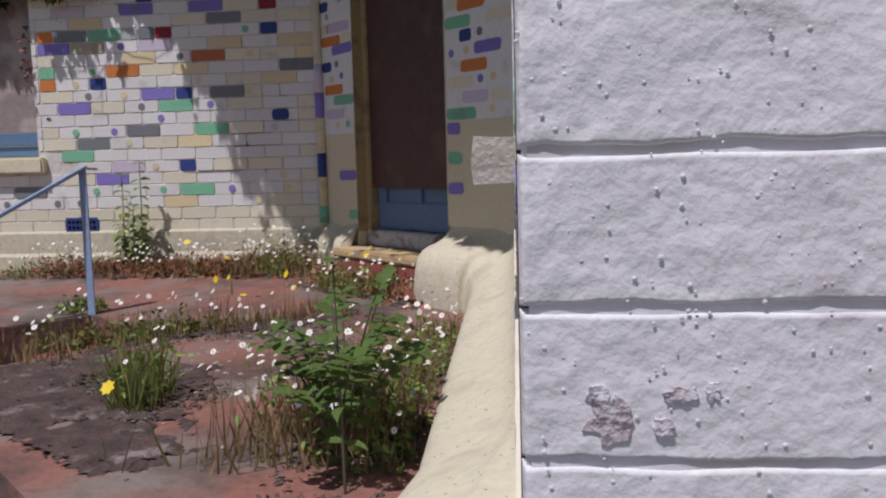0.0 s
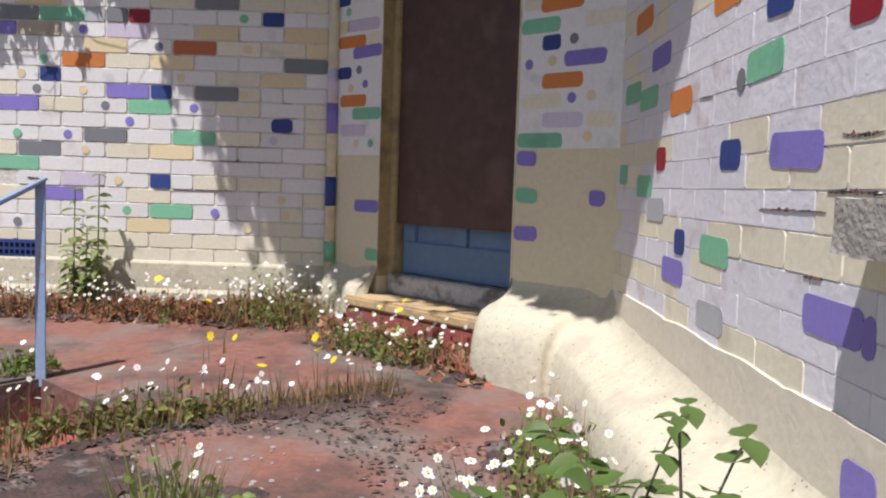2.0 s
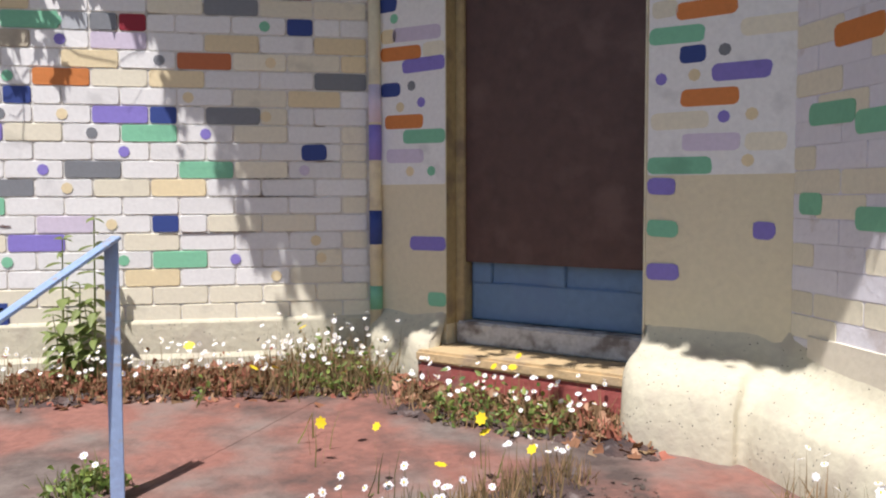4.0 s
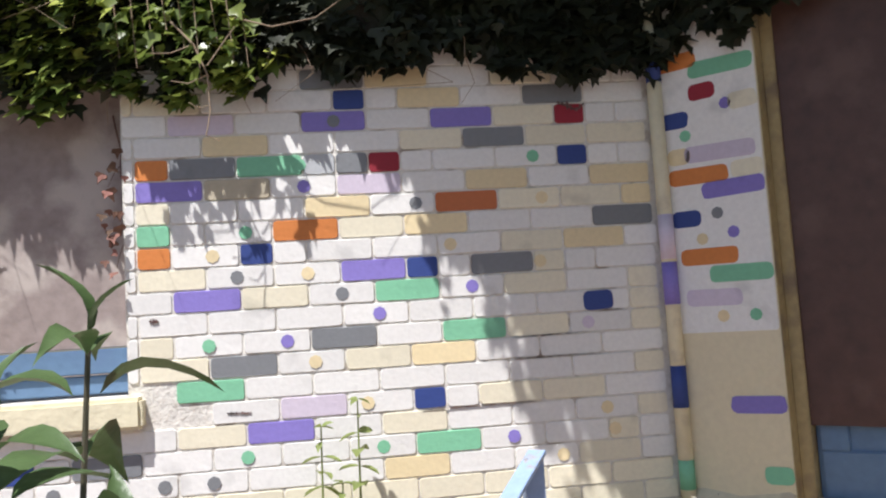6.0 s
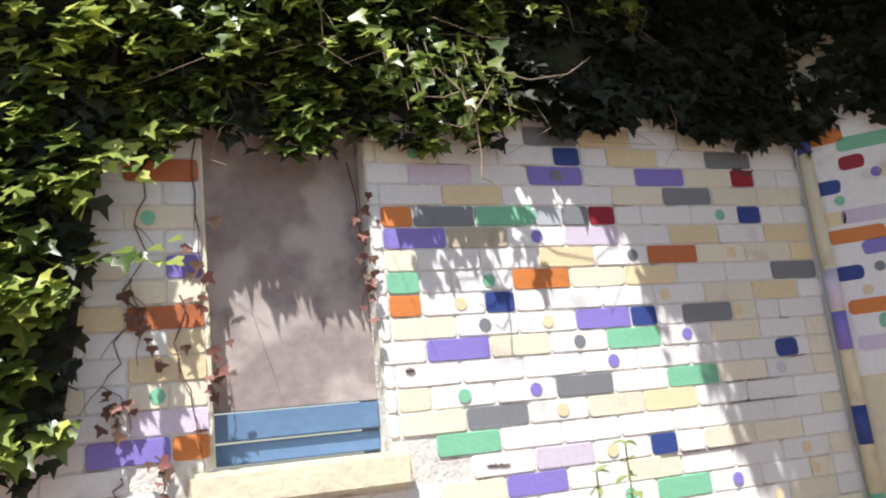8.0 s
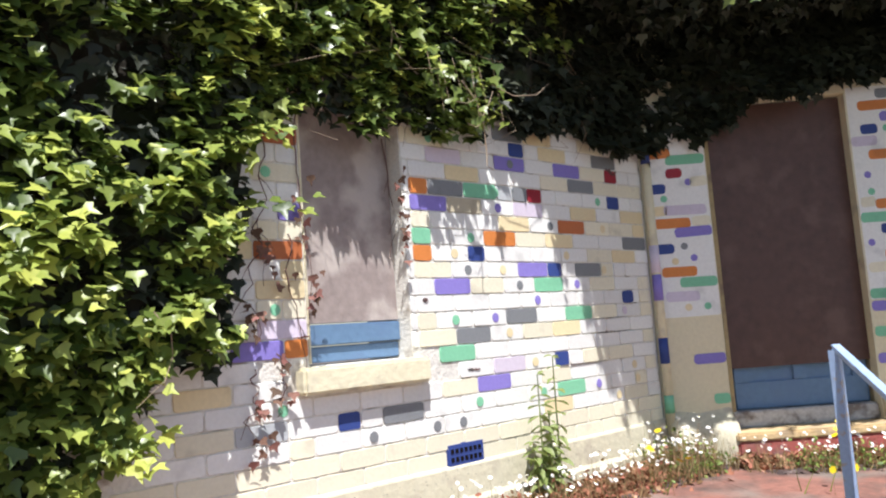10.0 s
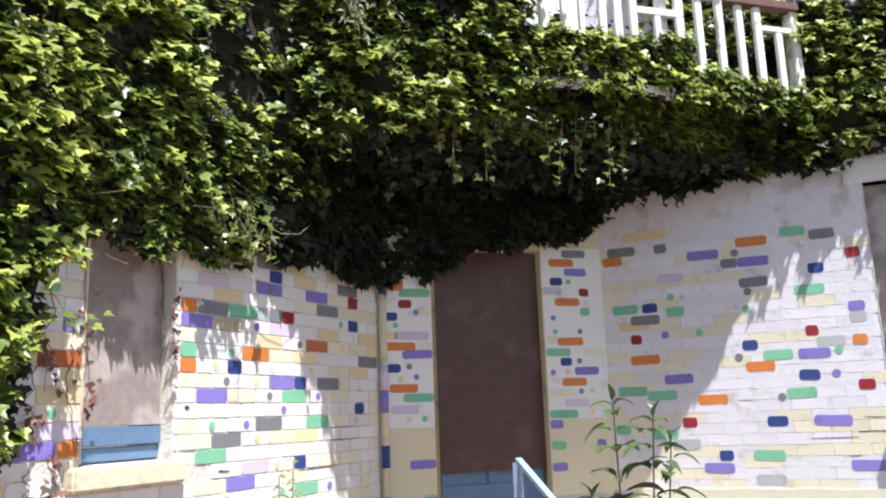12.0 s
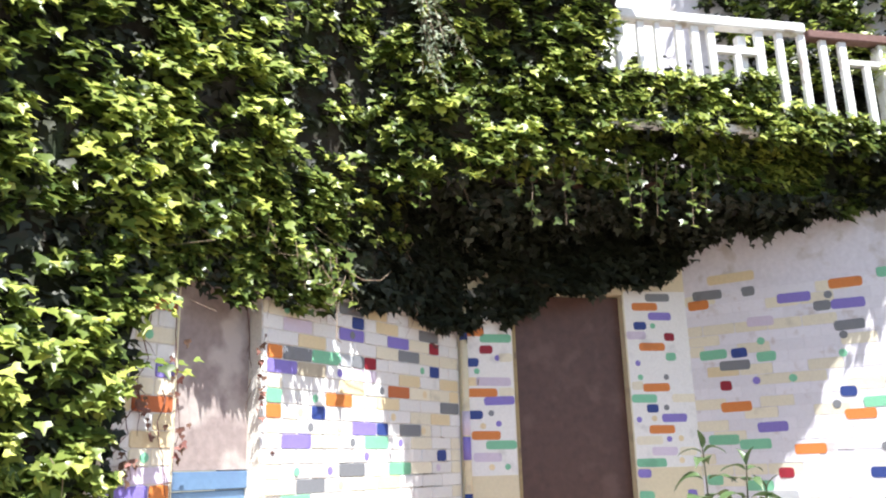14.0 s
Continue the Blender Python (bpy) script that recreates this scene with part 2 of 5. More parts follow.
def joined(name, bms, mat):
    bm = bmesh.new()
    for b in bms:
        tmp = bpy.data.meshes.new("tmp")
        b.to_mesh(tmp)
        b.free()
        bm.from_mesh(tmp)
        bpy.data.meshes.remove(tmp)
    return mesh_of(name, bm, mat)


IVY = (((0, 0, 0), (-0.42, 0.02, 0.03), (-0.52, 0.36, 0.05), (-0.2, 0.48, 0.0), (0, 1.0, -0.08), (0.2, 0.48, 0.0), (0.52, 0.36, 0.05),
        (0.42, 0.02, 0.03), (0, 0.35, -0.07)), [(8, i, i + 1) for i in range(7)] + [(8, 7, 0)])
OVAL = (((0, 0, 0), (-0.2, 0.2, 0.05), (-0.26, 0.45, 0.06), (-0.14, 0.78, 0.0), (0, 1, -0.14), (0.14, 0.78, 0.0), (0.26, 0.45, 0.06),
         (0.2, 0.2, 0.05), (0, 0.45, -0.03)), [(8, i, i + 1) for i in range(7)] + [(8, 7, 0)])
BLADE = (((-0.5, 0, 0), (0.5, 0, 0), (0.35, 0.5, 0.05), (0, 1, 0.2), (-0.35, 0.5, 0.05)), [(0, 1, 2, 4), (4, 2, 3)])
DAISY = (tuple((0.5 * math.cos(a) * f, 0.5 * math.sin(a) * f, 0.05) for a, f in
               ((2 * math.pi * k / 14, 1.0 if k % 2 else 0.72) for k in range(14))) + ((0, 0, 0.0),),
         [(14, k, (k + 1) % 14) for k in range(14)])


def scatter(name, shape, where, facing, tips, sizes, mat):
    """One mesh of many leaves: each at its place, its face along facing, its tip along tips."""
    template, faces = np.array(shape[0], float), shape[1]
    where, facing, tips, sizes = (np.asarray(a, float) for a in (where, facing, tips, sizes))
    f = facing / np.linalg.norm(facing, axis=1, keepdims=True)
    side = np.cross(tips, f)
    side /= np.linalg.norm(side, axis=1, keepdims=True) + 1e-9
    tip = np.cross(f, side)
    if sizes.ndim == 1:
        sizes = np.stack([sizes, sizes, sizes], 1)
    v = (where[:, None] + template[None, :, 0:1] * sizes[:, None, 0:1] * side[:, None]
         + template[None, :, 1:2] * sizes[:, None, 1:2] * tip[:, None] + template[None, :, 2:3] * sizes[:, None, 2:3] * f[:, None])
    k = len(template)
    count = len(where)
    all_faces = [tuple(i * k + a for a in face) for i in range(count) for face in faces]
    me = bpy.data.meshes.new(name)
    me.from_pydata(v.reshape(-1, 3).tolist(), [], all_faces)
    me.materials.append(mat)
    me.polygons.foreach_set("use_smooth", [True] * len(me.polygons))
    return me


rng = np.random.default_rng(7)

# ---- ground ----
part("ground", prism([(-60, -60), (60, -60), (60, 60), (-60, 60)], -1.2, -0.56), earth)
tagged(bpy.data.objects["ground"], "dry bare earth around the building", "ground", kind="structure")
part("path", prism([(-7.5, -4.6), (-3.0, -4.2), (0.2, -5.4), (1.1, -7.5), (3.4, -7.5), (2.2, -4.72), (0.95, -3.5), (-0.6, -2.6),
                    (-1.3, -2.3), (-3.0, -1.9), (-7.5, -2.2)], -0.7, -0.552), path_mat)
tagged(bpy.data.objects["path"], "worn grey concrete path below the terrace", "path", kind="structure")

DOWN = Vector((-0.64, -0.77, 0)).normalized()
POST = Vector((-0.865, -1.34, 0))


def rise(x, y):
    return 0.06 * max(0.0, 1 + y / 1.6) if y > -1.6 else 0.0


def fine_prism(name, poly, z1, mat, label, category):
    """A slab whose top is cut fine enough to follow the gentle rise to the walls and small unevenness."""
    bm = prism(poly, -0.9, z1)
    top = [f for f in bm.faces if f.normal.z > 0.9]
    bmesh.ops.triangulate(bm, faces=top)
    for _ in range(4):
        edges = [e for e in bm.edges if all(v.co.z > z1 - 0.01 for v in e.verts) and e.calc_length() > 0.16]
        bmesh.ops.subdivide_edges(bm, edges=edges, cuts=1)
        bmesh.ops.triangulate(bm, faces=[f for f in bm.faces if len(f.verts) > 3])
    for v in bm.verts:
        if v.co.z > z1 - 0.01:
            v.co.z += rise(v.co.x, v.co.y) + 0.006 * noise.noise(v.co * 4)
    ob = part(name, bm, mat)
    return tagged(ob, label, category, kind="structure")


east_foot = POST + 0.75 * Vector((0.77, -0.64, 0)) + 1.02 * DOWN
fine_prism("floor_terrace", [(-0.05, 0.0), (POST.x, POST.y), (POST.x + 0.577, POST.y - 0.48), (east_foot.x, east_foot.y), (-0.35, -3.0),
                             (0.25, -3.55), (0.72, -3.75), (0.98, -4.15), (1.27, -4.2), (1.2, -1.25)], 0.0, red_floor,
           "worn red painted concrete terrace with dirt and weeds", "terrace")
west_foot = POST + 1.02 * DOWN
fine_prism("floor_landing", [(-0.053, 0.0), (-4.5, 0.0), (-4.5, -1.6), (west_foot.x - 0.6, west_foot.y + 0.25), (west_foot.x, west_foot.y),
                             (POST.x - 0.002, POST.y)], 0.0, red_floor,
           "worn red painted concrete landing in front of the brick wall", "terrace")
stairs = thing("stairs", "three red painted concrete steps down from the terrace", "stairs")
for k in range(3):
    a = POST + 0.34 * k * DOWN
    b = a + 0.34 * DOWN
    across = 0.75 * Vector((0.77, -0.64, 0))
    part("step", prism([(p.x, p.y) for p in (a, b, b + across, a + across)], -0.75, -0.14 * (k + 1)), red_step, stairs)

# ---- wall frames: u along the wall, depth into it, z up ----
MAIN = Matrix.Identity(4)
R2 = math.sqrt(0.5)
DOOR = Matrix(((R2, R2, 0, -0.05), (-R2, R2, 0, 0), (0, 0, 1, 0), (0, 0, 0, 1)))
lean = math.hypot(0.03, 1)
SIDE = Matrix(((0.03 / lean, 1 / lean, 0, 1.165), (-1 / lean, 0.03 / lean, 0, -1.215), (0, 0, 1, 0), (0, 0, 0, 1)))
SIDE_END = 3.515


def wall_with_opening(name, matrix, u0, u1, z0, z1, opening, front, back, mat, label):
    a, b, c, d = opening
    bm = bmesh.new()
    box(bm, u0, a, front, back, z0, z1)
    box(bm, b, u1, front, back, z0, z1)
    box(bm, a, b, front, back, z0, c)
    box(bm, a, b, front, back, d, z1)
    bmesh.ops.remove_doubles(bm, verts=bm.verts[:], dist=0.0005)
    ob = part(name, bm, mat, matrix=matrix)
    return tagged(ob, label, "wall", kind="structure")


wall_main = wall_with_opening("wall_main", MAIN, -6.0, -0.055, -0.6, 6.0, (-2.44, -1.915, 0.79, 1.95), 0.005, 0.3, joint_paint,
                              "white painted brick wall with scattered coloured bricks")
wall_door = wall_with_opening("wall_door", DOOR, 0.0, 1.752, -0.6, 6.0, (0.385, 1.235, 0.2, 2.12), 0.0, 0.3, cream_render,
                              "smooth cream rendered wall around a boarded doorway")
wall_side = wall_with_opening("wall_side", SIDE, 0.0, SIDE_END, -0.6, 6.0, (1.83, 2.40, 0.745, 2.38), 0.005, 0.5, side_backing,
                              "white painted brick side wall with coloured painted bricks")
bm = boxed(0.505, 3.2, -0.002, 0.3, -0.6, 6.0)
wall_return = part("wall_return", bm, white_wall, matrix=SIDE @ Matrix.Translation((SIDE_END, 0, 0)) @ Matrix.Rotation(radians(-90), 4, "Z")
                   @ Matrix.Rotation(radians(180), 4, "Z") @ Matrix.Translation((0, -0.3, 0)))
tagged(wall_return, "white painted wall end of the building", "wall", kind="structure")
roof = part("ceiling_roof", prism([(-6, 0.3), (-6, 6), (4.5, 6), (4.5, -4.7), (1.75, -4.7), (1.6, -1.0), (0.2, 0.3)], 6.0, 6.2), white_wall)
tagged(roof, "flat roof over the white building", "roof", kind="structure")

COURSE, HALF = 0.075, 0.1125
brick_meshes = {}


def brick_mesh(length, key, height=0.071, chamfer=0.004):
    variant = random.randrange(3)
    tag = (round(length, 4), key, height, variant)
    if tag not in brick_meshes:
        bm = bmesh.new()
        r = 0.006 if key == "v" else 0.012
        between = 1
        edge = chamfer * (0.3 if key == "v" else 0.7)

        def ring(y, inset):
            outline = []
            for cx, cz, a0 in ((length - r, height - r, 0), (r, height - r, 90), (r, r, 180), (length - r, r, 270)):
                outline += [(cx + (r - inset) * math.cos(radians(a0 + a)), cz + (r - inset) * math.sin(radians(a0 + a))) for a in (0, 45, 90)]
                if a0 in (0, 180):
                    x0, x1 = (length - r, r) if a0 == 0 else (r, length - r)
                    outline += [(x0 + (x1 - x0) * (k + 1) / (between + 1), outline[-1][1]) for k in range(between)]
            loop = []
            for x, z in outline:
                wob = 0.0016 * noise.noise((x * 43 + variant * 5.3, z * 31, length * 11 + len(key))) if inset else 0.0
                loop.append(bm.verts.new((x, y + wob * 0.6, z + wob * (-1 if z > height / 2 else 1))))
            return loop
        mid, front = ring(0.0068, 0.0), ring(0.0, edge)
        for k in range(len(mid)):
            m = (k + 1) % len(mid)
            bm.faces.new((mid[k], front[k], front[m], mid[m]))
        bm.faces.new(front)
        bmesh.ops.recalc_face_normals(bm, faces=bm.faces[:])
        if bm.faces[-1].normal.y > 0:
            bmesh.ops.reverse_faces(bm, faces=bm.faces[:])
        brick_meshes[tag] = mesh_of("brick", bm, PAINT[key])
    return brick_meshes[tag]


def lay_brick(parent, u, z, length, key, proud=0.0, height=0.071, loose=1.0):
    ob = new("brick", brick_mesh(length, key, height))
    ob.parent = parent
    ob.matrix_basis = pose(u, -proud + random.uniform(-0.0015, 0.0015) * loose, z, random.uniform(-0.3, 0.3) * loose, random.uniform(-0.2, 0.2), random.uniform(-0.3, 0.3) * loose)
    return ob


# colours of the main wall, course by course: half-brick position, then one letter for each half brick
MAIN_PLAN = {
    25: "5gg 7yy 11cc", 24: "6n 8yy 12gg", 23: "1ll 5pp 9pp 11cc 13r -7OO", 22: "2yy 8cc 10gg 14cc", 21: "0o 1gg 3ee 5sg 7r 13n",
    20: "0pp 2tt 6ll 10yy 14yy", 19: "0c 5yy 9OO 11cc 15y -6p", 18: "0e 4oo 6cc 8yy 14gg -7cc", 17: "0o 3n 11cc 13yy -7OO",
    16: "0cc 6pp 8n 10gg 12c", 15: "1pp 3cc 7ee 11cc 15c -7yy", 14: "15c -7cc", 13: "0c 5gg 9ee 11cc 15c -7ll",
    12: "2gg 6cc 8yy -6o -8pp", 11: "0c 1ee 15c", 10: "4ll 8n 10cc 12cc", 9: "1cc 3pp 15c", 8: "8ee -4n -2gg -8ss 14c", 7: "7yy 13cc -6c",
    6: "0cc 4cc 8cc 12cc", 5: "3cc 7cc 11cc 13cc"}


def main_colours(j):
    cells = {}
    for word in MAIN_PLAN.get(j, "").split():
        digits = word.rstrip("abcdefghijklmnopqrstuvwxyzO")
        for k, letter in enumerate(word[len(digits):]):
            cells[int(digits) + k] = letter
    return cells


for j in range(5, 27):
    cells = main_colours(j)
    z = (j - 1) * COURSE + 0.003
    start = -11 if j % 2 else -12
    i = start
    while i < 16:
        pair = (cells.get(i), cells.get(i + 1))
        plain = "c" if j < 7 else random.choices("wcy", (0.93, 0.05, 0.02))[0]
        if pair[0] == pair[1]:
            runs = [(i, 2, pair[0] or plain)]
        else:
            runs = [(i, 1, pair[0] or plain), (i + 1, 1, pair[1] or plain)]
        for at, span, key in runs:
            a, b = -1.875 + at * HALF, -1.875 + (at + span) * HALF
            b = min(b, -0.062)
            if z + 0.07 > 0.79 and z < 1.95:
                if a < -2.18:
                    b = min(b, -2.442)
                else:
                    a = max(a, -1.913)
            if 0.66 < z + 0.035 < 0.79 and a < -1.86 and b > -2.51:
                continue
            if j == 5 and at in (1, 2):
                continue
            if b - a > 0.03:
                lay_brick(wall_main, a + 0.0015, z, b - a - 0.004, key)
        i += 2

# side wall bricks, plain paint
for j in range(5, 29):
    z = (j - 1) * COURSE + 0.003
    u = -0.1125 if j % 2 else 0.0
    while u < SIDE_END - 0.03:
        a, b = max(u, 0.004), min(u + 0.225, SIDE_END)
        if z + 0.07 > 0.64 and z < 2.38:
            if a < 1.83 < b:
                b = 1.828
            elif a < 2.40 < b:
                a = 2.402
            elif a >= 1.82 and b <= 2.41:
                u += 0.225
                continue
        near_corner = a < 0.5 and j < 24
        weights = (0.55, 0.42, 0.03) if near_corner else (0.78, 0.21, 0.01)
        key = random.choices("vcy", weights)[0]
        if b - a > 0.03:
            lay_brick(wall_side, a + 0.0005, z, b - a - 0.001, key, -0.0024, 0.0746, 0.4)
        u += 0.225

# lumpy bricks of the wall's end
END = SIDE @ Matrix.Translation((SIDE_END, 0, 0)) @ Matrix.Rotation(radians(90), 4, "Z")
wall_end = part("wall_end", boxed(0.0, 0.5, 0.0095, 0.02, -0.5, 2.2), dark_joint, matrix=END)
tagged(wall_end, "end of the side wall in thickly painted white brick", "wall", kind="structure")
lumps = 700
lump_at = np.stack([rng.uniform(0.0, 0.3, lumps), np.full(lumps, -0.0024), rng.uniform(0.42, 1.0, lumps)], 1)
DOME = (((-0.5, -0.5, 0), (0.5, -0.5, 0), (0.5, 0.5, 0), (-0.5, 0.5, 0), (-0.3, -0.3, 0.22), (0.3, -0.3, 0.22), (0.3, 0.3, 0.22), (-0.3, 0.3, 0.22)),
        [(0, 1, 5, 4), (1, 2, 6, 5), (2, 3, 7, 6), (3, 0, 4, 7), (4, 5, 6, 7)])
grit = part("paint_lumps", scatter("paint_lumps", DOME, lump_at, np.tile((0.0, -1.0, 0.0), (lumps, 1)), rng.normal(0, 1, (lumps, 3)) * (1, 0, 1), rng.uniform(0.001, 0.0024, lumps), rough_white), None, wall_end)
tagged(grit, kind="stuff")


def lumpy_brick(a, b, z, height):
    """A thickly painted brick: uneven front, rounded ragged edges, worn lower lip."""
    bm = bmesh.new()
    nx, nz = max(10, int((b - a) / 0.0045)), 26
    grid = []
    for i in range(nx + 1):
        row = []
        for k in range(nz + 1):
            q, w = (0.5 - 0.5 * math.cos(math.pi * m) for m in (i / nx, k / nz))
            u = a + (b - a) * q
            lip = 0.0024 * noise.noise((u * 26, z * 31, 1.0)) + 0.0011 * noise.noise((u * 110, z * 17, 3.0)) - 0.0002
            top = 0.0016 * noise.noise((u * 21, z * 37, 6.0))
            h = z + (height + top) * w - lip * (1 - w) ** 3
            inset = min(q * (b - a), (1 - q) * (b - a), w * height, (1 - w) * height)
            sunk = 0.010 * max(0.0, 1 - inset / 0.0024) ** 2
            wave = 0.0016 * noise.noise((u * 22, h * 22, 4.0)) + 0.0008 * noise.noise((u * 75, h * 75, 8.0)) + 0.0005 * noise.noise((u * 210, h * 210, 2.0))
            row.append(bm.verts.new((u, -0.0022 + sunk + wave, h)))
        grid.append(row)
    for i in range(nx):
        for k in range(nz):
            f = bm.faces.new((grid[i][k], grid[i + 1][k], grid[i + 1][k + 1], grid[i][k + 1]))
            f.smooth = True
    return bm


for j in range(-4, 22):
    z = 0.633 - 0.073 * 8 + 0.073 * j
    for a, b in ((0.0, 0.30), (0.30, 0.5)) if j % 2 else ((0.0, 0.19), (0.19, 0.5)):
        part("brick", lumpy_brick(a + 0.0005, b - 0.0005, z, 0.0708), rough_white, wall_end)


def scab_patch(u, z, w, h, seed):
    """A thin ragged scab where the paint has flaked."""
    bm = bmesh.new()
    ring = [bm.verts.new((u + w * math.cos(a) * f, -0.0036, z + h * math.sin(a) * f))
            for a, f in ((2 * math.pi * k / 22, 0.85 + 0.6 * noise.noise((k * 0.55, seed, 2.0))) for k in range(22))]
    bm.faces.new(ring)
    r = bmesh.ops.extrude_face_region(bm, geom=bm.faces[:])
    for v in (g for g in r["geom"] if isinstance(g, bmesh.types.BMVert)):
        v.co.y += 0.004
    bmesh.ops.recalc_face_normals(bm, faces=bm.faces[:])
    return part("paint_scab", bm, scab, wall_end, "grey brown scab of flaked paint")


for u, z, w, h, seed in ((0.042, 0.580, 0.012, 0.013, 1.0), (0.036, 0.592, 0.006, 0.006, 2.0), (0.074, 0.592, 0.009, 0.004, 3.0), (0.066, 0.577, 0.006, 0.005, 4.0), (0.088, 0.594, 0.004, 0.005, 5.0)):
    scab_patch(u, z, w, h, seed)


# ---- painted patches and dots on the walls ----
def patch(parent, u0, u1, z, key, height=0.06, depth=0.0, r=0.018):
    lo, hi = min(u0, u1), max(u0, u1)
    bm = rounded_plate(hi - lo, height, 0.0012, min(r, (hi - lo) / 2.2, height / 2.2))
    for v in bm.verts:
        v.co.x += 0.004 * noise.noise((v.co.z * 60 + lo * 9, z * 7, v.co.x * 20))
        v.co.z += 0.003 * noise.noise((v.co.x * 40 + z * 9, lo * 7, 3.1))
    return part("painted_patch", bm, PAINT[key], parent, matrix=pose(lo, depth, z - height / 2, 0, random.uniform(-1.5, 1.5), 0))


def dot(parent, u, z, key, d=0.045, depth=0.0):
    return part("painted_dot", rounded_plate(d, d, 0.0012, d / 2.02), PAINT[key], parent, matrix=pose(u - d / 2, depth, z - d / 2))


DOOR_PLAN = """o .02 .18 1.84;e .15 .375 1.797;r .144 .239 1.717;n .03 .135 1.63;l .11 .36 1.5;o .047 .26 1.425;p .164 .38 1.365;n .047 .151 1.275;
o .068 .27 1.138;e .164 .38 1.075;l .075 .27 .997;p .2 .383 .63;e .29 .383 .40;c .27 .38 1.425;c .28 .38 1.66;y .05 .13 1.5;
o 1.335 1.54 1.445;e 1.24 1.433 1.371;n 1.348 1.44 1.30;p 1.458 1.65 1.233;o 1.354 1.55 1.152;l 1.36 1.555 1.006;e 1.24 1.463 .929;
p 1.24 1.34 .859;e 1.24 1.35 .712;p 1.6 1.67 .712;p 1.24 1.357 .56;o 1.33 1.53 1.738;p 1.42 1.6 1.96;n 1.3 1.4 1.89;r 1.53 1.61 1.81;
o 1.3 1.5 2.03;g 1.41 1.6 2.1;e 1.53 1.61 1.665;l 1.24 1.39 1.82;c 1.25 1.34 1.46;c 1.55 1.74 1.37;c 1.25 1.45 1.08;c 1.57 1.7 1.0"""
panel_left = part("painted_panel", rounded_plate(0.365, 1.26, 0.002, 0.01), PAINT["w"], wall_door, "white painted field", pose(0.015, 0.0, 0.875))
panel_right = part("painted_panel", rounded_plate(0.50, 1.25, 0.002, 0.01), PAINT["w"], wall_door, "white painted field", pose(1.24, 0.0, 0.895))
for word in DOOR_PLAN.replace("\n", "").split(";"):
    key, a, b, z = word.split()
    patch(wall_door, float(a), float(b), float(z), key, 0.058, -0.002)
for u, z, key in ((0.21, 1.285, "g"), (0.26, 1.214, "p"), (0.2, 0.93, "y"), (0.31, 0.93, "e"), (0.12, 1.57, "e"), (0.27, 1.66, "p"), (0.15, 1.2, "y"),
                  (1.285, 1.224, "p"), (1.5, 1.305, "g"), (1.5, 1.086, "p"), (1.4, 1.23, "y"), (1.59, 1.09, "y"), (1.58, 0.94, "y"),
                  (1.31, 1.62, "p"), (1.32, 1.52, "e"), (1.45, 1.89, "e"), (1.52, 1.52, "g")):
    dot(wall_door, u, z, key, 0.042, -0.002)

SIDE_PLAN = """g 1.28 1.49 2.10;o 1.24 1.39 2.03;g 1.63 1.72 2.09;p 1.86 2.08 2.01;o 2.20 2.41 2.07;g 2.09 2.20 1.93;p 2.20 2.41 1.93;g 2.20 2.39 1.78;
l 1.64 1.82 1.87;y 1.40 1.73 2.20;e 1.29 1.48 1.66;n 1.51 1.62 1.66;g 1.42 1.63 1.58;e 1.68 1.81 1.62;r 1.41 1.49 1.44;o 1.40 1.61 1.29;
p 1.63 1.83 1.14;e 1.29 1.50 1.07;e 1.50 1.71 1.03;o 1.85 2.05 .99;e 2.50 2.66 2.11;g 2.68 2.84 2.07;r 2.89 2.98 1.92;n 2.65 2.75 1.84;
e 2.55 2.74 1.70;p 2.87 2.97 1.56;s 2.87 2.97 1.49;r 2.59 2.67 1.42;s 2.65 2.83 1.34;o 2.87 2.96 1.34;n 2.18 2.28 1.35;e 2.31 2.50 1.27;
p 2.53 2.73 1.27;o 2.19 2.38 1.20;n 2.52 2.65 1.13;r 2.87 2.97 1.05;e 2.43 2.62 1.01;r 1.73 1.83 .84;n 2.29 2.42 .83;e 1.51 1.69 .76;
s 1.65 1.84 .69;n 1.96 2.05 .61;p 1.85 2.05 .53;e 2.18 2.38 .61;s 2.18 2.37 .45;e 1.25 1.36 .80;p 2.77 2.98 .54;n 3.23 3.34 .53;
p 2.58 2.81 .83;e 3.83 4.05 .77;p 3.72 3.91 .52;p 2.98 3.02 .53"""
for word in SIDE_PLAN.replace("\n", "").split(";"):
    key, a, b, z = word.split()
    patch(wall_side, (float(a) - 1.215) * 1.0005, (float(b) - 1.215) * 1.0005, float(z), key, 0.068, 0.0020)
for y, z, key in ((1.72, 1.73, "e"), (1.66, 1.46, "p"), (1.9, 1.46, "e"), (2.19, 2.0, "g"), (2.25, 1.72, "g"), (3.11, 0.53, "g"), (3.45, 0.53, "p"),
                  (4.05, 0.67, "p"), (2.4, 0.99, "g"), (2.78, 1.28, "e"), (2.75, 1.13, "p"), (2.15, 1.27, "g"), (2.23, 1.6, "e")):
    dot(wall_side, y - 1.215, z, key, 0.055, 0.0017)
MAIN_DOTS = """1.2 24 e;6 23 g;4.9 21 e;5 20 p;8.4 19 g;3.2 18 e;2.2 17 y;2.9 16 g;5 16 y;6 15 g;10 15 p;7.1 14 p;2 13 e;4.3 13 p;5.1 12 y;12.2 21 e;12.4 19 y;
12.2 16 y;13.6 13 l;3 8 e;7 8 e;11 8 p;12.5 7 y;14.2 8 y;14 9 y;2 7 g;-2.5 7 g;0.6 7 g;-6.2 9 e;-6.4 21 e;6.6 10 y;9.4 17 y;-6.3 14 e"""
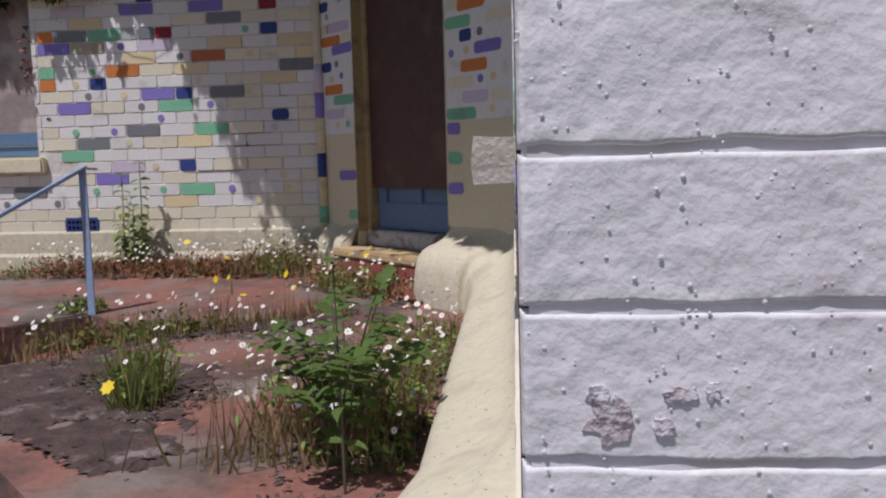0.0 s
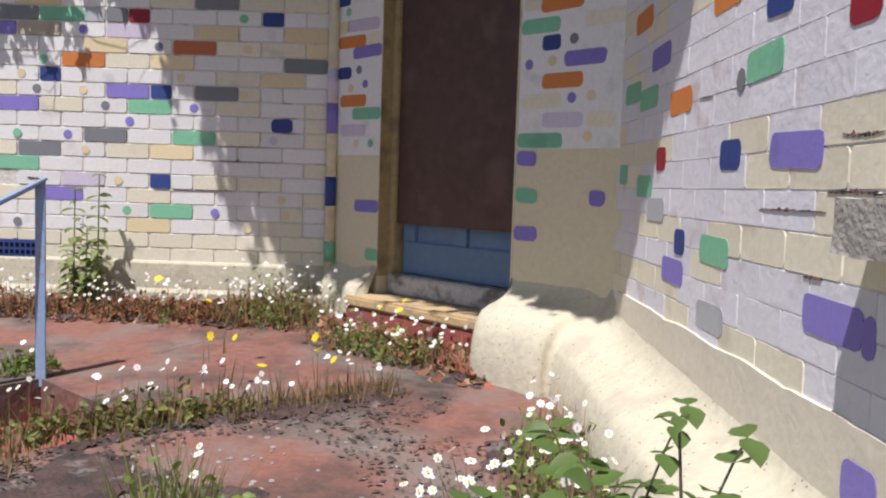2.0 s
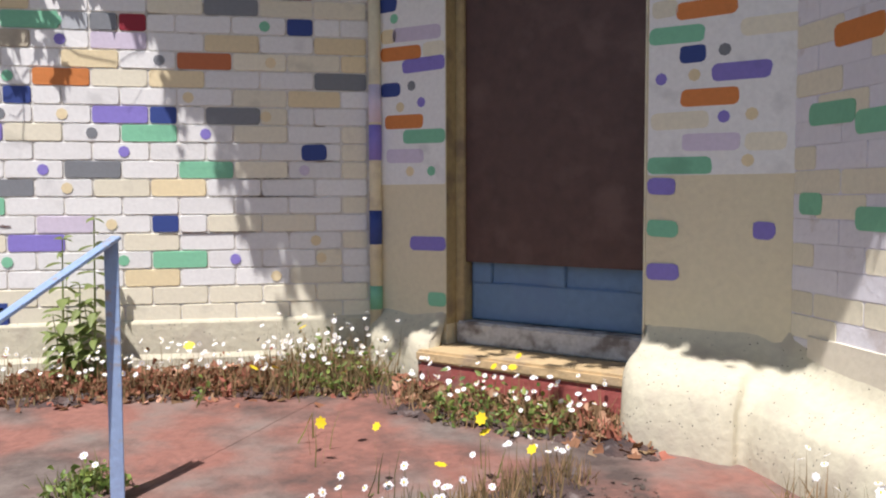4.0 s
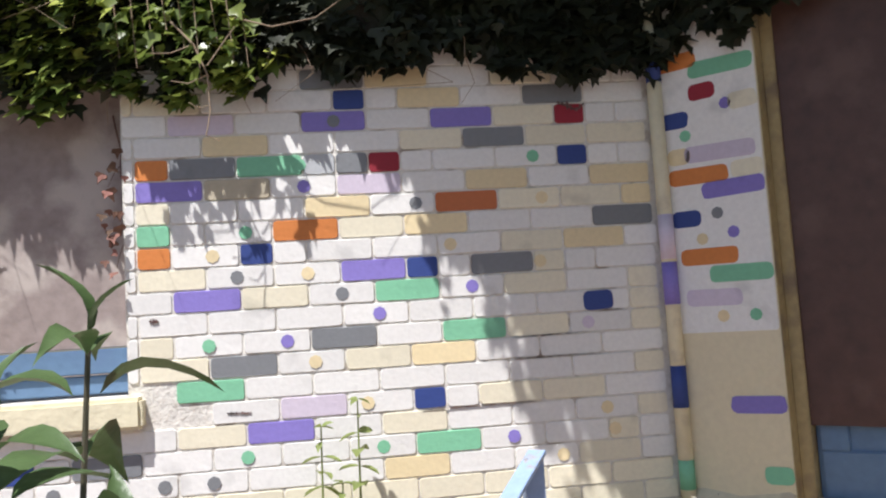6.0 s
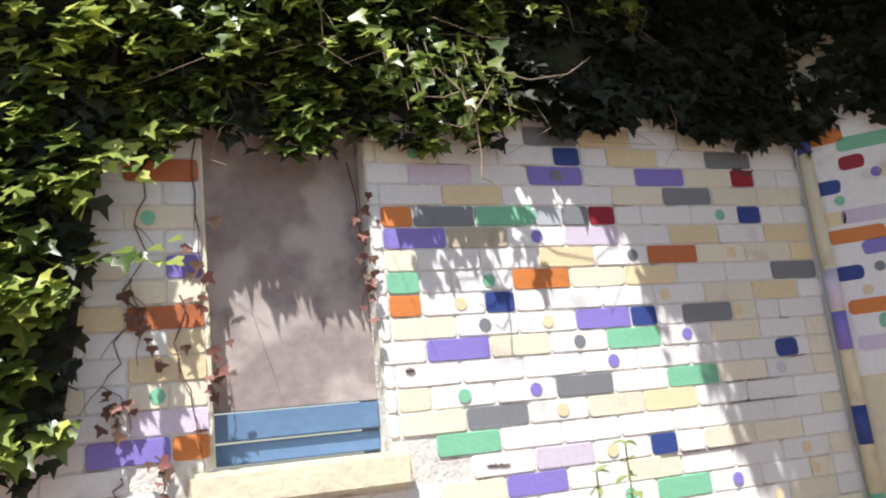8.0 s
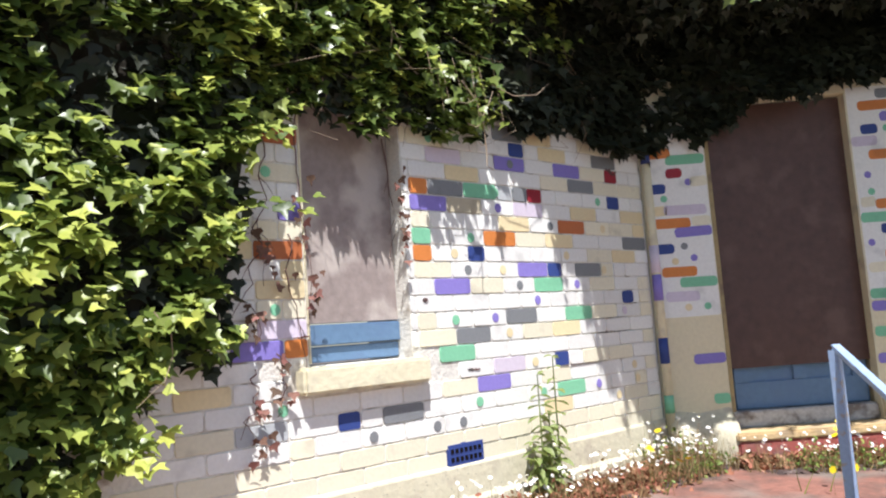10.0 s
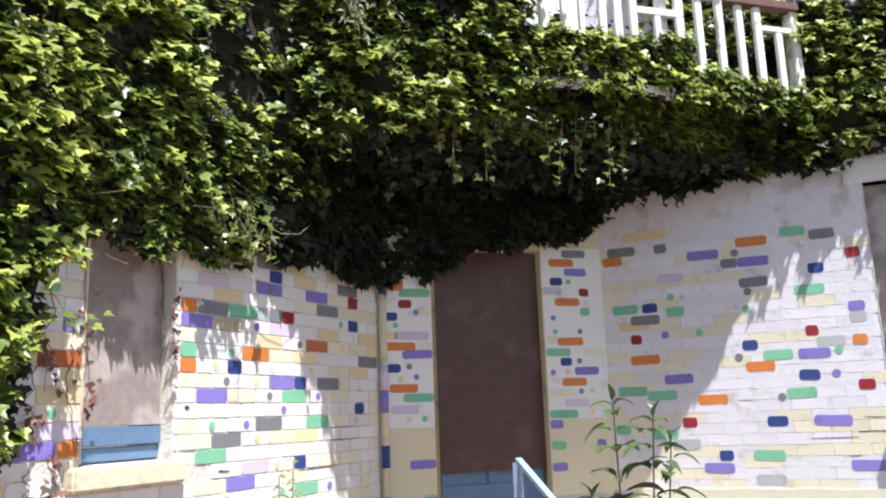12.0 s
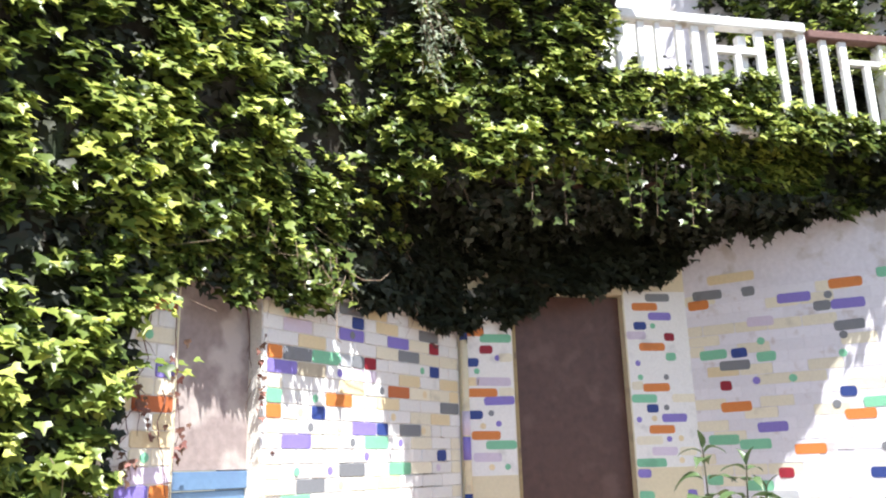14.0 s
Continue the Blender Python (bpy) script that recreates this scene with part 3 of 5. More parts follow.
for word in MAIN_DOTS.replace("\n", "").split(";"):
    i, j, key = word.split()
    dot(wall_main, -1.875 + float(i) * HALF, (int(j) - 0.5) * COURSE, key, 0.046, -0.0015)

patch(wall_main, -1.875 + 13.5 * HALF, -1.875 + 14.45 * HALF, 13.5 * COURSE, "n", 0.068, -0.0015)
bare_brick = material("bare_broken_brick", (0.21, 0.12, 0.105), 0.9, 0.3, 70, 0.9, (0.045, 0.035, 0.035), 26, 0.42)


def crack(parent, points, width, mat, seed):
    """A jagged broken strip, as thick as a flake of paint."""
    face = 0.0003 if parent is wall_side else -0.0042
    bm = bmesh.new()
    up, low = [], []
    steps = 30
    for k in range(steps + 1):
        f = k / steps * (len(points) - 1)
        i = min(int(f), len(points) - 2)
        u, z = (points[i][q] * (1 - f + i) + points[i + 1][q] * (f - i) for q in (0, 1))
        w = width * (0.06 + abs(noise.noise((k * 1.3, seed, 1.0))) * 1.5) * (math.sin(math.pi * (k + 0.3) / (steps + 0.6)) ** 0.5)
        up.append(bm.verts.new((u + 0.006 * noise.noise((k * 1.7, seed, 2)), face, z + 0.3 * width * noise.noise((k * 0.6, seed, 7)) + w * 0.6)))
        low.append(bm.verts.new((u + 0.006 * noise.noise((k * 1.7, seed, 5)), face, z + 0.3 * width * noise.noise((k * 0.6, seed, 7)) - w * 0.5)))
    for k in range(steps):
        bm.faces.new((up[k], low[k], low[k + 1], up[k + 1]))
    r = bmesh.ops.extrude_face_region(bm, geom=bm.faces[:])
    for v in (g for g in r["geom"] if isinstance(g, bmesh.types.BMVert)):
        v.co.y += 0.006
    bmesh.ops.recalc_face_normals(bm, faces=bm.faces[:])
    return part("crack", bm, mat, parent, "broken patch of bare brick where paint has flaked")


crack(wall_side, ((2.60, 0.556), (2.70, 0.558), (2.80, 0.562), (2.90, 0.55), (3.06, 0.548)), 0.024, bare_brick, 1.0)
crack(wall_side, ((2.52, 0.642), (2.60, 0.638), (2.65, 0.640)), 0.009, bare_brick, 2.0)
crack(wall_side, ((2.70, 0.636), (2.76, 0.641), (2.84, 0.632)), 0.016, bare_brick, 2.5)
crack(wall_side, ((1.33, 0.714), (1.46, 0.716), (1.62, 0.717)), 0.009, bare_brick, 14.0)
crack(wall_side, ((1.66, 0.845), (1.73, 0.84), (1.79, 0.842)), 0.012, bare_brick, 16.0)
crack(wall_side, ((3.05, 0.70), (3.2, 0.698), (3.4, 0.70)), 0.006, bare_brick, 18.0)
crack(wall_side, ((2.2, 0.395), (2.5, 0.40), (2.8, 0.405)), 0.007, bare_brick, 19.0)
crack(wall_side, ((2.50, 0.75), (2.60, 0.752), (2.7, 0.75)), 0.006, bare_brick, 3.0)
crack(wall_side, ((1.62, 0.75), (1.72, 0.752), (1.80, 0.748)), 0.010, bare_brick, 4.0)
crack(wall_side, ((1.55, 0.60), (1.62, 0.602)), 0.008, bare_brick, 5.0)
crack(wall_side, ((0.9, 0.98), (1.0, 0.976)), 0.005, bare_brick, 6.0)
crack(wall_main, ((-1.60, 0.712), (-1.52, 0.708)), 0.016, bare_brick, 7.0)
crack(wall_main, ((-1.84, 1.03), (-1.81, 1.03)), 0.02, bare_brick, 8.0)
crack(wall_main, ((-0.40, 1.73), (-0.33, 1.70), (-0.30, 1.72)), 0.035, bare_brick, 9.0)
crack(wall_main, ((-0.62, 0.90), (-0.35, 0.903)), 0.004, bare_brick, 10.0)
crack(wall_main, ((-0.62, 0.826), (-0.30, 0.826)), 0.004, bare_brick, 11.0)
crack(wall_main, ((-0.30, 0.975), (-0.22, 0.977)), 0.005, bare_brick, 12.0)
crack(wall_main, ((-0.95, 0.675), (-0.55, 0.676)), 0.004, bare_brick, 13.0)
# air brick
vent = thing("air_vent", "dark blue painted terracotta air brick low in the wall", "vent", pose(-1.762, 0, 0.302))
part("body", boxed(0.0, 0.224, -0.004, 0.02, 0.0, 0.098, bevel=0.004), PAINT["n"], vent)
# raised near-black blocks stand in for the shaded slots
for r in range(2):
    for c in range(7):
        part("slot", boxed(0.018 + c * 0.028, 0.036 + c * 0.028, -0.0065, 0.0, 0.02 + r * 0.036, 0.04 + r * 0.036), dark_void, vent)

# ---- plinths ----
bm = bmesh.new()
profile = [(0.0, 0.312), (-0.008, 0.304), (-0.012, 0.296), (-0.016, 0.17), (-0.03, 0.15), (-0.035, -0.1)]
rows = []
for k in range(25):
    x = -5.8 + k * (5.78 / 24)
    rows.append([bm.verts.new((x, d + 0.004 * noise.noise((x * 3, z * 5, 1)), z + 0.006 * noise.noise((x * 2, d, 4)))) for d, z in profile])
for a, b in zip(rows, rows[1:]):
    for i in range(len(profile) - 1):
        bm.faces.new((a[i], a[i + 1], b[i + 1], b[i]))
tagged(part("trim_plinth_main", bm, plinth_paint), "cream painted plinth along the brick wall", "plinth", kind="structure")

stations = []
small = [(0.0, 0.345), (-0.02, 0.31), (-0.05, 0.285), (-0.08, 0.24), (-0.09, 0.12), (-0.10, -0.1)]
big = [(0.0, 0.405), (-0.022, 0.345), (-0.085, 0.305), (-0.235, 0.262), (-0.285, 0.17), (-0.29, -0.1)]
ledge = [(0.0, 0.36), (-0.022, 0.29), (-0.055, 0.245), (-0.14, 0.20), (-0.20, 0.155), (-0.21, -0.2)]
ledge_low = [(0.0, 0.215), (-0.02, 0.185), (-0.055, 0.165), (-0.13, 0.145), (-0.195, 0.115), (-0.21, -0.3)]


def skirt(name, stations, label):
    """Lofts plinth profiles along (base, outward, profile) stations, with closed ends."""
    bm = bmesh.new()
    rings = []
    for base, out, prof in stations:
        rings.append([bm.verts.new((base.x - out.x * d, base.y - out.y * d, z + 0.004 * noise.noise((base.x * 3, base.y * 3, z * 4)))) for d, z in prof])
    for a, b in zip(rings, rings[1:]):
        for i in range(len(a) - 1):
            bm.faces.new((a[i], b[i], b[i + 1], a[i + 1]))
    bm.faces.new(rings[0])
    bm.faces.new(rings[-1][::-1])
    bmesh.ops.recalc_face_normals(bm, faces=bm.faces[:])
    bmesh.ops.subdivide_edges(bm, edges=bm.edges[:], cuts=2, use_grid_fill=True, smooth=0.6)
    for f in bm.faces:
        f.smooth = True
    return tagged(part(name, bm, plinth_paint), label, "plinth", kind="structure")


def blend(a, b, t):
    return [(p[0] * (1 - t) + q[0] * t, p[1] * (1 - t) + q[1] * t) for p, q in zip(a, b)]


out_door, out_side = Vector((-R2, -R2, 0)), Vector((-1 / lean, -0.03 / lean, 0))
st = [(DOOR @ Vector((u, 0.01, 0)), out_door, p) for u, p in ((1.238, blend(big, [(d * 0.75, z) for d, z in big], 1)), (1.27, blend(big, [(d * 0.92, z) for d, z in big], 1)),
                                                              (1.32, big), (1.5, big), (1.62, big))]
st.append((DOOR @ Vector((1.70, 0.01, 0)), (out_door * 2 + out_side).normalized(), blend(big, ledge, 0.3)))
st.append((SIDE @ Vector((0.12, 0.01, 0)), (out_door + out_side * 2).normalized(), blend(big, ledge, 0.7)))
for v in (0.35, 0.7, 1.2, 1.8, 2.4, 3.0):
    st.append((SIDE @ Vector((v, 0.01, 0)), out_side, blend(ledge, ledge_low, v / 3.5)))
skirt("trim_plinth_side", st, "rounded cream rendered plinth flaring out below the side wall")
skirt("trim_plinth_jamb", [(DOOR @ Vector((u, 0.01, 0)), out_door, p) for u, p in ((0.02, small), (0.2, small), (0.33, blend(small, big, 0.35)), (0.383, blend(small, big, 0.3)))],
      "cream rendered plinth block beside the doorway")

bm = bmesh.new()
steps = 90
low, mid, top = [], [], []
for k in range(steps + 1):
    u = 0.10 + (SIDE_END - 0.104) * k / steps
    h = 0.392 + 0.006 * noise.noise((u * 5, 1.0, 2.0)) + 0.003 * noise.noise((u * 19, 4.0, 2.0)) + 0.02 * max(0.0, u - 1.9)
    low.append(bm.verts.new((u, -0.0045, 0.05)))
    mid.append(bm.verts.new((u, -0.004 + 0.0015 * noise.noise((u * 9, 7.0, 1.0)), h)))
    top.append(bm.verts.new((u, 0.004, h + 0.0015)))
for k in range(steps):
    bm.faces.new((low[k], low[k + 1], mid[k + 1], mid[k]))
    bm.faces.new((mid[k], mid[k + 1], top[k + 1], top[k]))
band = part("trim_render_band", bm, beige_render, matrix=SIDE)
tagged(band, "beige rendered band along the foot of the side wall", "render", kind="structure")
patch(wall_side, 2.115, 2.60, 0.468, "e", 0.034, 0.0020)
patch(band, 1.745, 1.85, 0.30, "p", 0.075, -0.0050)

# ---- doorway ----
door_1 = tagged(new("door_1"), "blue panelled door boarded over with brown plywood", "door", kind="structure")
door_1.matrix_basis = DOOR
door_leaf = part("door_leaf", boxed(0.43, 1.222, 0.12, 0.16, 0.312, 2.08, bevel=0.004), blue_paint, door_1)
part("bottom_rail", boxed(0.445, 1.21, 0.106, 0.125, 0.318, 0.47, bevel=0.005), blue_paint, door_leaf)
part("stile", boxed(0.445, 0.535, 0.104, 0.125, 0.47, 0.62, bevel=0.004), blue_paint, door_leaf)
part("stile", boxed(1.13, 1.21, 0.104, 0.125, 0.47, 0.62, bevel=0.004), blue_paint, door_leaf)
part("muntin", boxed(0.79, 0.87, 0.104, 0.125, 0.47, 0.62, bevel=0.004), blue_paint, door_leaf)
part("plywood_board", boxed(0.412, 1.233, 0.078, 0.09, 0.555, 2.11, bevel=0.002), plywood, door_1, "dark brown plywood sheet")
part("door_frame", boxed(0.387, 0.428, 0.06, 0.2, 0.2, 2.11, bevel=0.004), frame_wood, door_1)
part("door_frame", boxed(1.2345, 1.25, 0.10, 0.2, 0.2, 2.11), frame_wood, door_1)
part("threshold", boxed(0.40, 1.233, 0.045, 0.2, 0.218, 0.31, bevel=0.008), grey_timber, door_1, "weathered grey timber threshold")
part("reveal_lining", boxed(0.3855, 0.3885, -0.0035, 0.11, 0.30, 2.11), frame_wood, door_1)
part("reveal_lining", boxed(1.228, 1.2345, -0.003, 0.075, 0.30, 2.11), sill_paint, door_1)
for side_z in (0.62, 0.95, 1.3, 1.7):
    for u in (0.43, 1.215):
        part("nail", boxed(u - 0.004, u + 0.004, 0.074, 0.08, side_z - 0.004, side_z + 0.004), rusty_brown, door_1)
door_step = thing("door_step", "red painted doorstep with a crumbling tan top", "step", DOOR)
part("riser", boxed(0.352, 1.236, -0.165, 0.05, -0.1, 0.168, bevel=0.012), red_step, door_step)
part("tread", boxed(0.348, 1.238, -0.172, 0.05, 0.169, 0.217, bevel=0.01), tan_step, door_step)

# ---- boarded window in the main wall ----
window_1 = tagged(new("window_1"), "narrow boarded window with blue frame below grey board", "window", kind="structure")
part("window_board", boxed(-2.44, -1.916, 0.085, 0.1, 0.955, 1.94, bevel=0.002), grey_board, window_1, "stained grey board")
part("window_frame", boxed(-2.44, -1.916, 0.075, 0.12, 0.868, 0.95, bevel=0.004), blue_paint, window_1)
part("window_frame", boxed(-2.44, -1.916, 0.09, 0.13, 0.80, 0.862, bevel=0.004), blue_paint, window_1)
part("reveal", boxed(-2.4405, -2.432, 0.0, 0.12, 0.80, 1.94), sill_paint, window_1)
sill = part("window_sill", boxed(-2.505, -1.862, -0.055, 0.13, 0.685, 0.788, bevel=0.012), sill_paint, window_1, "thick cream painted sill")

# ---- boarded window in the side wall ----
window_2 = tagged(new("window_2"), "boarded window with thick rough concrete sill", "window", kind="structure")
window_2.matrix_basis = SIDE
part("window_board", boxed(1.835, 2.395, 0.10, 0.115, 0.757, 2.2, bevel=0.002), grey_board, window_2, "weathered grey brown board")
part("upper_board", boxed(1.835, 2.395, 0.098, 0.113, 2.203, 2.375, bevel=0.002), grey_board, window_2)
part("reveal", boxed(1.83, 1.836, 0.0, 0.12, 0.75, 2.38), peeling_white, window_2)
part("reveal", boxed(2.394, 2.4, 0.0, 0.12, 0.75, 2.38), peeling_white, window_2)
sill = boxed(1.80, 2.43, -0.072, 0.12, 0.66, 0.742)
bmesh.ops.subdivide_edges(sill, edges=sill.edges[:], cuts=8, use_grid_fill=True)
for v in sill.verts:
    v.co += 0.006 * Vector((noise.noise(v.co * 18), noise.noise(v.co * 18 + Vector((9, 0, 0))), noise.noise(v.co * 18 + Vector((0, 9, 0)))))
part("window_sill", sill, bare_concrete, window_2, "rough bare concrete sill with cream front")
part("lintel", boxed(1.72, 2.6, -0.02, 0.12, 2.38, 2.56, bevel=0.006), white_wall, window_2, "white painted lintel")

upper = part("wall_upper", boxed(0.004, 1.75, -0.006, 0.0, 2.8, 6.0), white_wall, matrix=DOOR)
tagged(upper, "white painted upper wall behind the balcony", "wall", kind="structure")

# ---- upper window ----
window_3 = tagged(new("window_3"), "dark empty upper window with grey frame", "window", kind="structure")
window_3.matrix_basis = SIDE
# solid near-black box on the wall face, painted as the unlit room
part("opening", boxed(1.78, 2.15, -0.03, 0.01, 3.70, 4.75, bevel=0.003), dark_void, window_3)
part("window_frame", boxed(1.72, 1.78, -0.06, 0.01, 3.62, 4.8, bevel=0.004), grey_timber, window_3)
part("window_frame", boxed(2.15, 2.23, -0.06, 0.01, 3.62, 4.8, bevel=0.004), grey_timber, window_3)
part("window_frame", boxed(1.78, 2.15, -0.06, 0.01, 3.62, 3.70, bevel=0.004), grey_timber, window_3)

# ---- drain pipe ----
pipe = thing("drain_pipe", "cream painted drain pipe with coloured bands in the corner", "pipe", pose(-0.045, -0.036, 0))


def ring(z0, z1, r):
    bm = tube([(0, 0, z0), (0, 0, z1)], r, 1.0, 16)
    for f in bm.faces:
        f.smooth = len(f.verts) == 4
    return bm


part("pipe", ring(0.1, 2.6, 0.026), sill_paint, pipe)
for z0, z1, key in ((0.98, 1.13, "p"), (0.62, 0.765, "n"), (0.34, 0.44, "e"), (1.14, 1.3, "l"), (1.78, 1.91, "n")):
    part("painted_band", ring(z0, z1, 0.0272), PAINT[key], pipe)
part("collar", ring(0.1, 0.16, 0.032), sill_paint, pipe)

# ---- handrail ----
handrail = thing("handrail", "pale blue painted angle iron handrail beside the steps", "handrail", pose(POST.x, POST.y, 0))
bm = boxed(-0.018, 0.018, -0.004, 0.004, -0.02, 0.71, bevel=0.001)
box(bm, -0.018, -0.011, 0.004, 0.034, -0.02, 0.70)
part("post", bm, rail_paint, handrail)
slope = math.atan2(-0.466, 0.885)
turn = math.degrees(math.atan2(DOWN.y, DOWN.x))
M = pose(0, 0, 0.71, 0, 0, turn) @ pose(0, 0, 0, 0, -math.degrees(slope), 0)
bm = boxed(-0.02, 1.36, -0.018, 0.018, -0.005, 0.004, bevel=0.001)
box(bm, -0.01, 1.36, -0.018, -0.012, -0.017, -0.005)
part("rail", bm, rail_paint, handrail, matrix=M)
foot = DOWN * 1.18
part("post", boxed(foot.x - 0.015, foot.x + 0.015, foot.y - 0.015, foot.y + 0.015, -0.56, 0.08), rail_paint, handrail)

# ---- balcony ----
balcony = thing("balcony", "white timber balcony overgrown with ivy above the doorway", "balcony")
edge_c = -1.70
pa, pb = Vector((-0.42, edge_c + 0.42, 0)), Vector((1.08, edge_c - 1.08, 0))
part("deck", prism([(-0.06, -0.01), (-0.98, -0.01), (-0.98, -0.30), (0.95, -2.23), (1.19, -2.30), (1.15, -1.25)], 2.66, 2.78), rusty_brown, balcony, "dark weathered timber deck")
RAILM = Matrix(((R2, R2, 0, pa.x), (-R2, R2, 0, pa.y), (0, 0, 1, 0), (0, 0, 0, 1)))
long = (pb - pa).length
part("handrail", boxed(0.0, long - 0.62, -0.045, 0.045, 3.65, 3.72, bevel=0.008), white_timber, balcony, matrix=RAILM)
part("handrail", boxed(long - 0.60, long, -0.04, 0.04, 3.62, 3.68, bevel=0.006), rusty_brown, balcony, "stretch of bare brown handrail", RAILM)
part("bottom_rail", boxed(0.0, long, -0.03, 0.03, 2.92, 2.97, bevel=0.006), white_timber, balcony, matrix=RAILM)
for u, wide, top in ((0.03, 0.05, 3.65), (0.185, 0.06, 3.65), (0.335, 0.05, 3.65), (0.45, 0.035, 3.65), (0.60, 0.05, 3.65), (0.71, 0.055, 3.65), (0.824, 0.05, 3.65),
                     (1.0, 0.045, 3.47), (1.169, 0.06, 3.65), (1.318, 0.05, 3.65), (1.482, 0.05, 3.65), (1.64, 0.05, 3.65), (1.785, 0.055, 3.62), (1.95, 0.05, 3.45), (2.09, 0.06, 3.62)):
    part("baluster", boxed(u - wide / 2, u + wide / 2, -0.018, 0.018, 2.96, top, bevel=0.004), white_timber, balcony, matrix=RAILM)
for u in (0.02, long / 2, long - 0.03):
    part("rail_post", boxed(u - 0.03, u + 0.03, 0.02, 0.07, 2.92, 3.62), white_timber, balcony, matrix=RAILM)
part("cross_piece", boxed(0.849, 1.139, -0.02, 0.02, 3.47, 3.52, bevel=0.004), white_timber, balcony, matrix=RAILM)
part("cross_piece", boxed(1.8125, 2.06, -0.02, 0.02, 3.45, 3.49, bevel=0.004), white_timber, balcony, matrix=RAILM)


# ---- ivy ----
def ivy_patch(name, label, p00, p10, p01, p11, out, bulge, count, size=(0.045, 0.08), mat=None, gaps=0.25, hang=0.10, thick=0.12, core=True, trails=0, lumpy=0.09, lift=0.07, spread=1.0):
    """Ivy over a bent sheet between four corners: leaf sheet, dark sheet behind it for the shaded stems, hanging ragged
    lower edge.
    """
    p00, p10, p01, p11, out = (np.array(p, float) for p in (p00, p10, p01, p11, out))
    out = out / np.linalg.norm(out)
    per = 13
    boughs = max(1, int(count * (0.72 if mat is None else 0.5)) // per)
    flat = count - boughs * per

    def on_sheet(n):
        s, t = rng.random(n), rng.random(n) ** 1.05
        lower = np.array([hang * (noise.noise((a * 7 + len(name), 3.3, 0.5)) + 0.6 * noise.noise((a * 21, 8.1, 0.5))) for a in s])
        base = ((1 - s) * (1 - t))[:, None] * p00 + (s * (1 - t))[:, None] * p10 + ((1 - s) * t)[:, None] * p01 + (s * t)[:, None] * p11
        base[:, 2] += lower * (1 - t) ** 2
        lump = np.array([noise.noise(Vector(p) * 2.0) + 0.6 * noise.noise(Vector(p) * 5.4) for p in base])
        round_off = np.sin(np.pi * np.clip(s, 0.02, 0.98)) ** 0.35
        return base, lump, bulge * (0.35 + 0.65 * round_off) + lumpy * lump

    # short leafy boughs that reach out and droop, with gaps between them
    base, lump, away = on_sheet(boughs)
    keep = lump > -0.62 + gaps * 1.25 - rng.random(boughs) * 0.55
    base, lump, away = base[keep], lump[keep], away[keep]
    n = len(base)
    side = np.cross(out, (0, 0, 1.0))
    side = side / (np.linalg.norm(side) + 1e-9)
    way = out * rng.uniform(0.35, 1.0, n)[:, None] + side * rng.normal(0, 0.55, n)[:, None] + np.array((0, 0, 1.0)) * rng.uniform(-0.35, 0.45, n)[:, None]
    reach = spread * rng.uniform(0.07, 0.2, n) * (0.7 + 0.6 * np.clip(lump + 0.3, 0, 1))
    f = np.tile(np.linspace(0.05, 1.0, per), (n, 1)) * reach[:, None]
    where = (base + out * np.maximum(away - 0.07, 0.02)[:, None])[:, None] + way[:, None] * f[..., None]
    where[..., 2] -= 2.2 * f ** 2
    where = (where + rng.normal(0, 0.02, where.shape)).reshape(-1, 3)
    along = np.tile(np.linspace(0, 1, per), n)
    lump = np.repeat(lump, per)
    m = len(where)
    facing = out * 0.5 + np.array((-0.2, -0.3, 0.85)) + rng.normal(0, 0.36, (m, 3))
    tips = np.repeat(way, per, 0) * 0.5 + np.array((0, 0, -0.9)) + rng.normal(0, 0.42, (m, 3))
    sizes = rng.uniform(size[0], size[1], m) * (1.12 - 0.3 * along)
    plant = thing(name, label, "ivy", kind="stuff")
    # bough ends and swellings take the lighter, sunlit-toned copy
    lit_tip = (along * 0.9 + lump * 0.6 + rng.normal(0, 0.25, m) > 0.62) if mat is None else np.zeros(m, bool)
    for sort, which, paint in (("leaves", ~lit_tip, mat or ivy_leaf), ("young_leaves", lit_tip, ivy_young_lit)):
        if which.any():
            tagged(part(sort, scatter(sort, IVY, where[which], facing[which], tips[which], sizes[which], paint), None, plant), kind="stuff")
    # old leaves lying close to the stems, their colour darkened as inner shade
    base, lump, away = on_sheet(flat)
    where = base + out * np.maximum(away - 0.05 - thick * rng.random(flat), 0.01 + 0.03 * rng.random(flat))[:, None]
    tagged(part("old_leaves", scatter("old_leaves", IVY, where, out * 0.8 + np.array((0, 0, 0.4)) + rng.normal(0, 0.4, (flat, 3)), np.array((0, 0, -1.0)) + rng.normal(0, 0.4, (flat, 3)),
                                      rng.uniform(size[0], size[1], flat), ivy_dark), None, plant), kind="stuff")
    # opaque backing sheet, painted dark for the shade between the boughs
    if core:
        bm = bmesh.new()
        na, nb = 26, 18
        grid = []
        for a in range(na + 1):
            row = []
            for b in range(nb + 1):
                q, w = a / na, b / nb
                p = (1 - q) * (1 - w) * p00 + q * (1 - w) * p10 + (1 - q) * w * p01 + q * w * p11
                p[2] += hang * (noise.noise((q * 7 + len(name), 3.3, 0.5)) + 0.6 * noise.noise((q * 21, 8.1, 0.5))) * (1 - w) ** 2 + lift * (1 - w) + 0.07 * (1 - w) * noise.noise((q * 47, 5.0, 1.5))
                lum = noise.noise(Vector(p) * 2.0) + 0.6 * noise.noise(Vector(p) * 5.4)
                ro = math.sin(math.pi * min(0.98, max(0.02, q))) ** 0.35
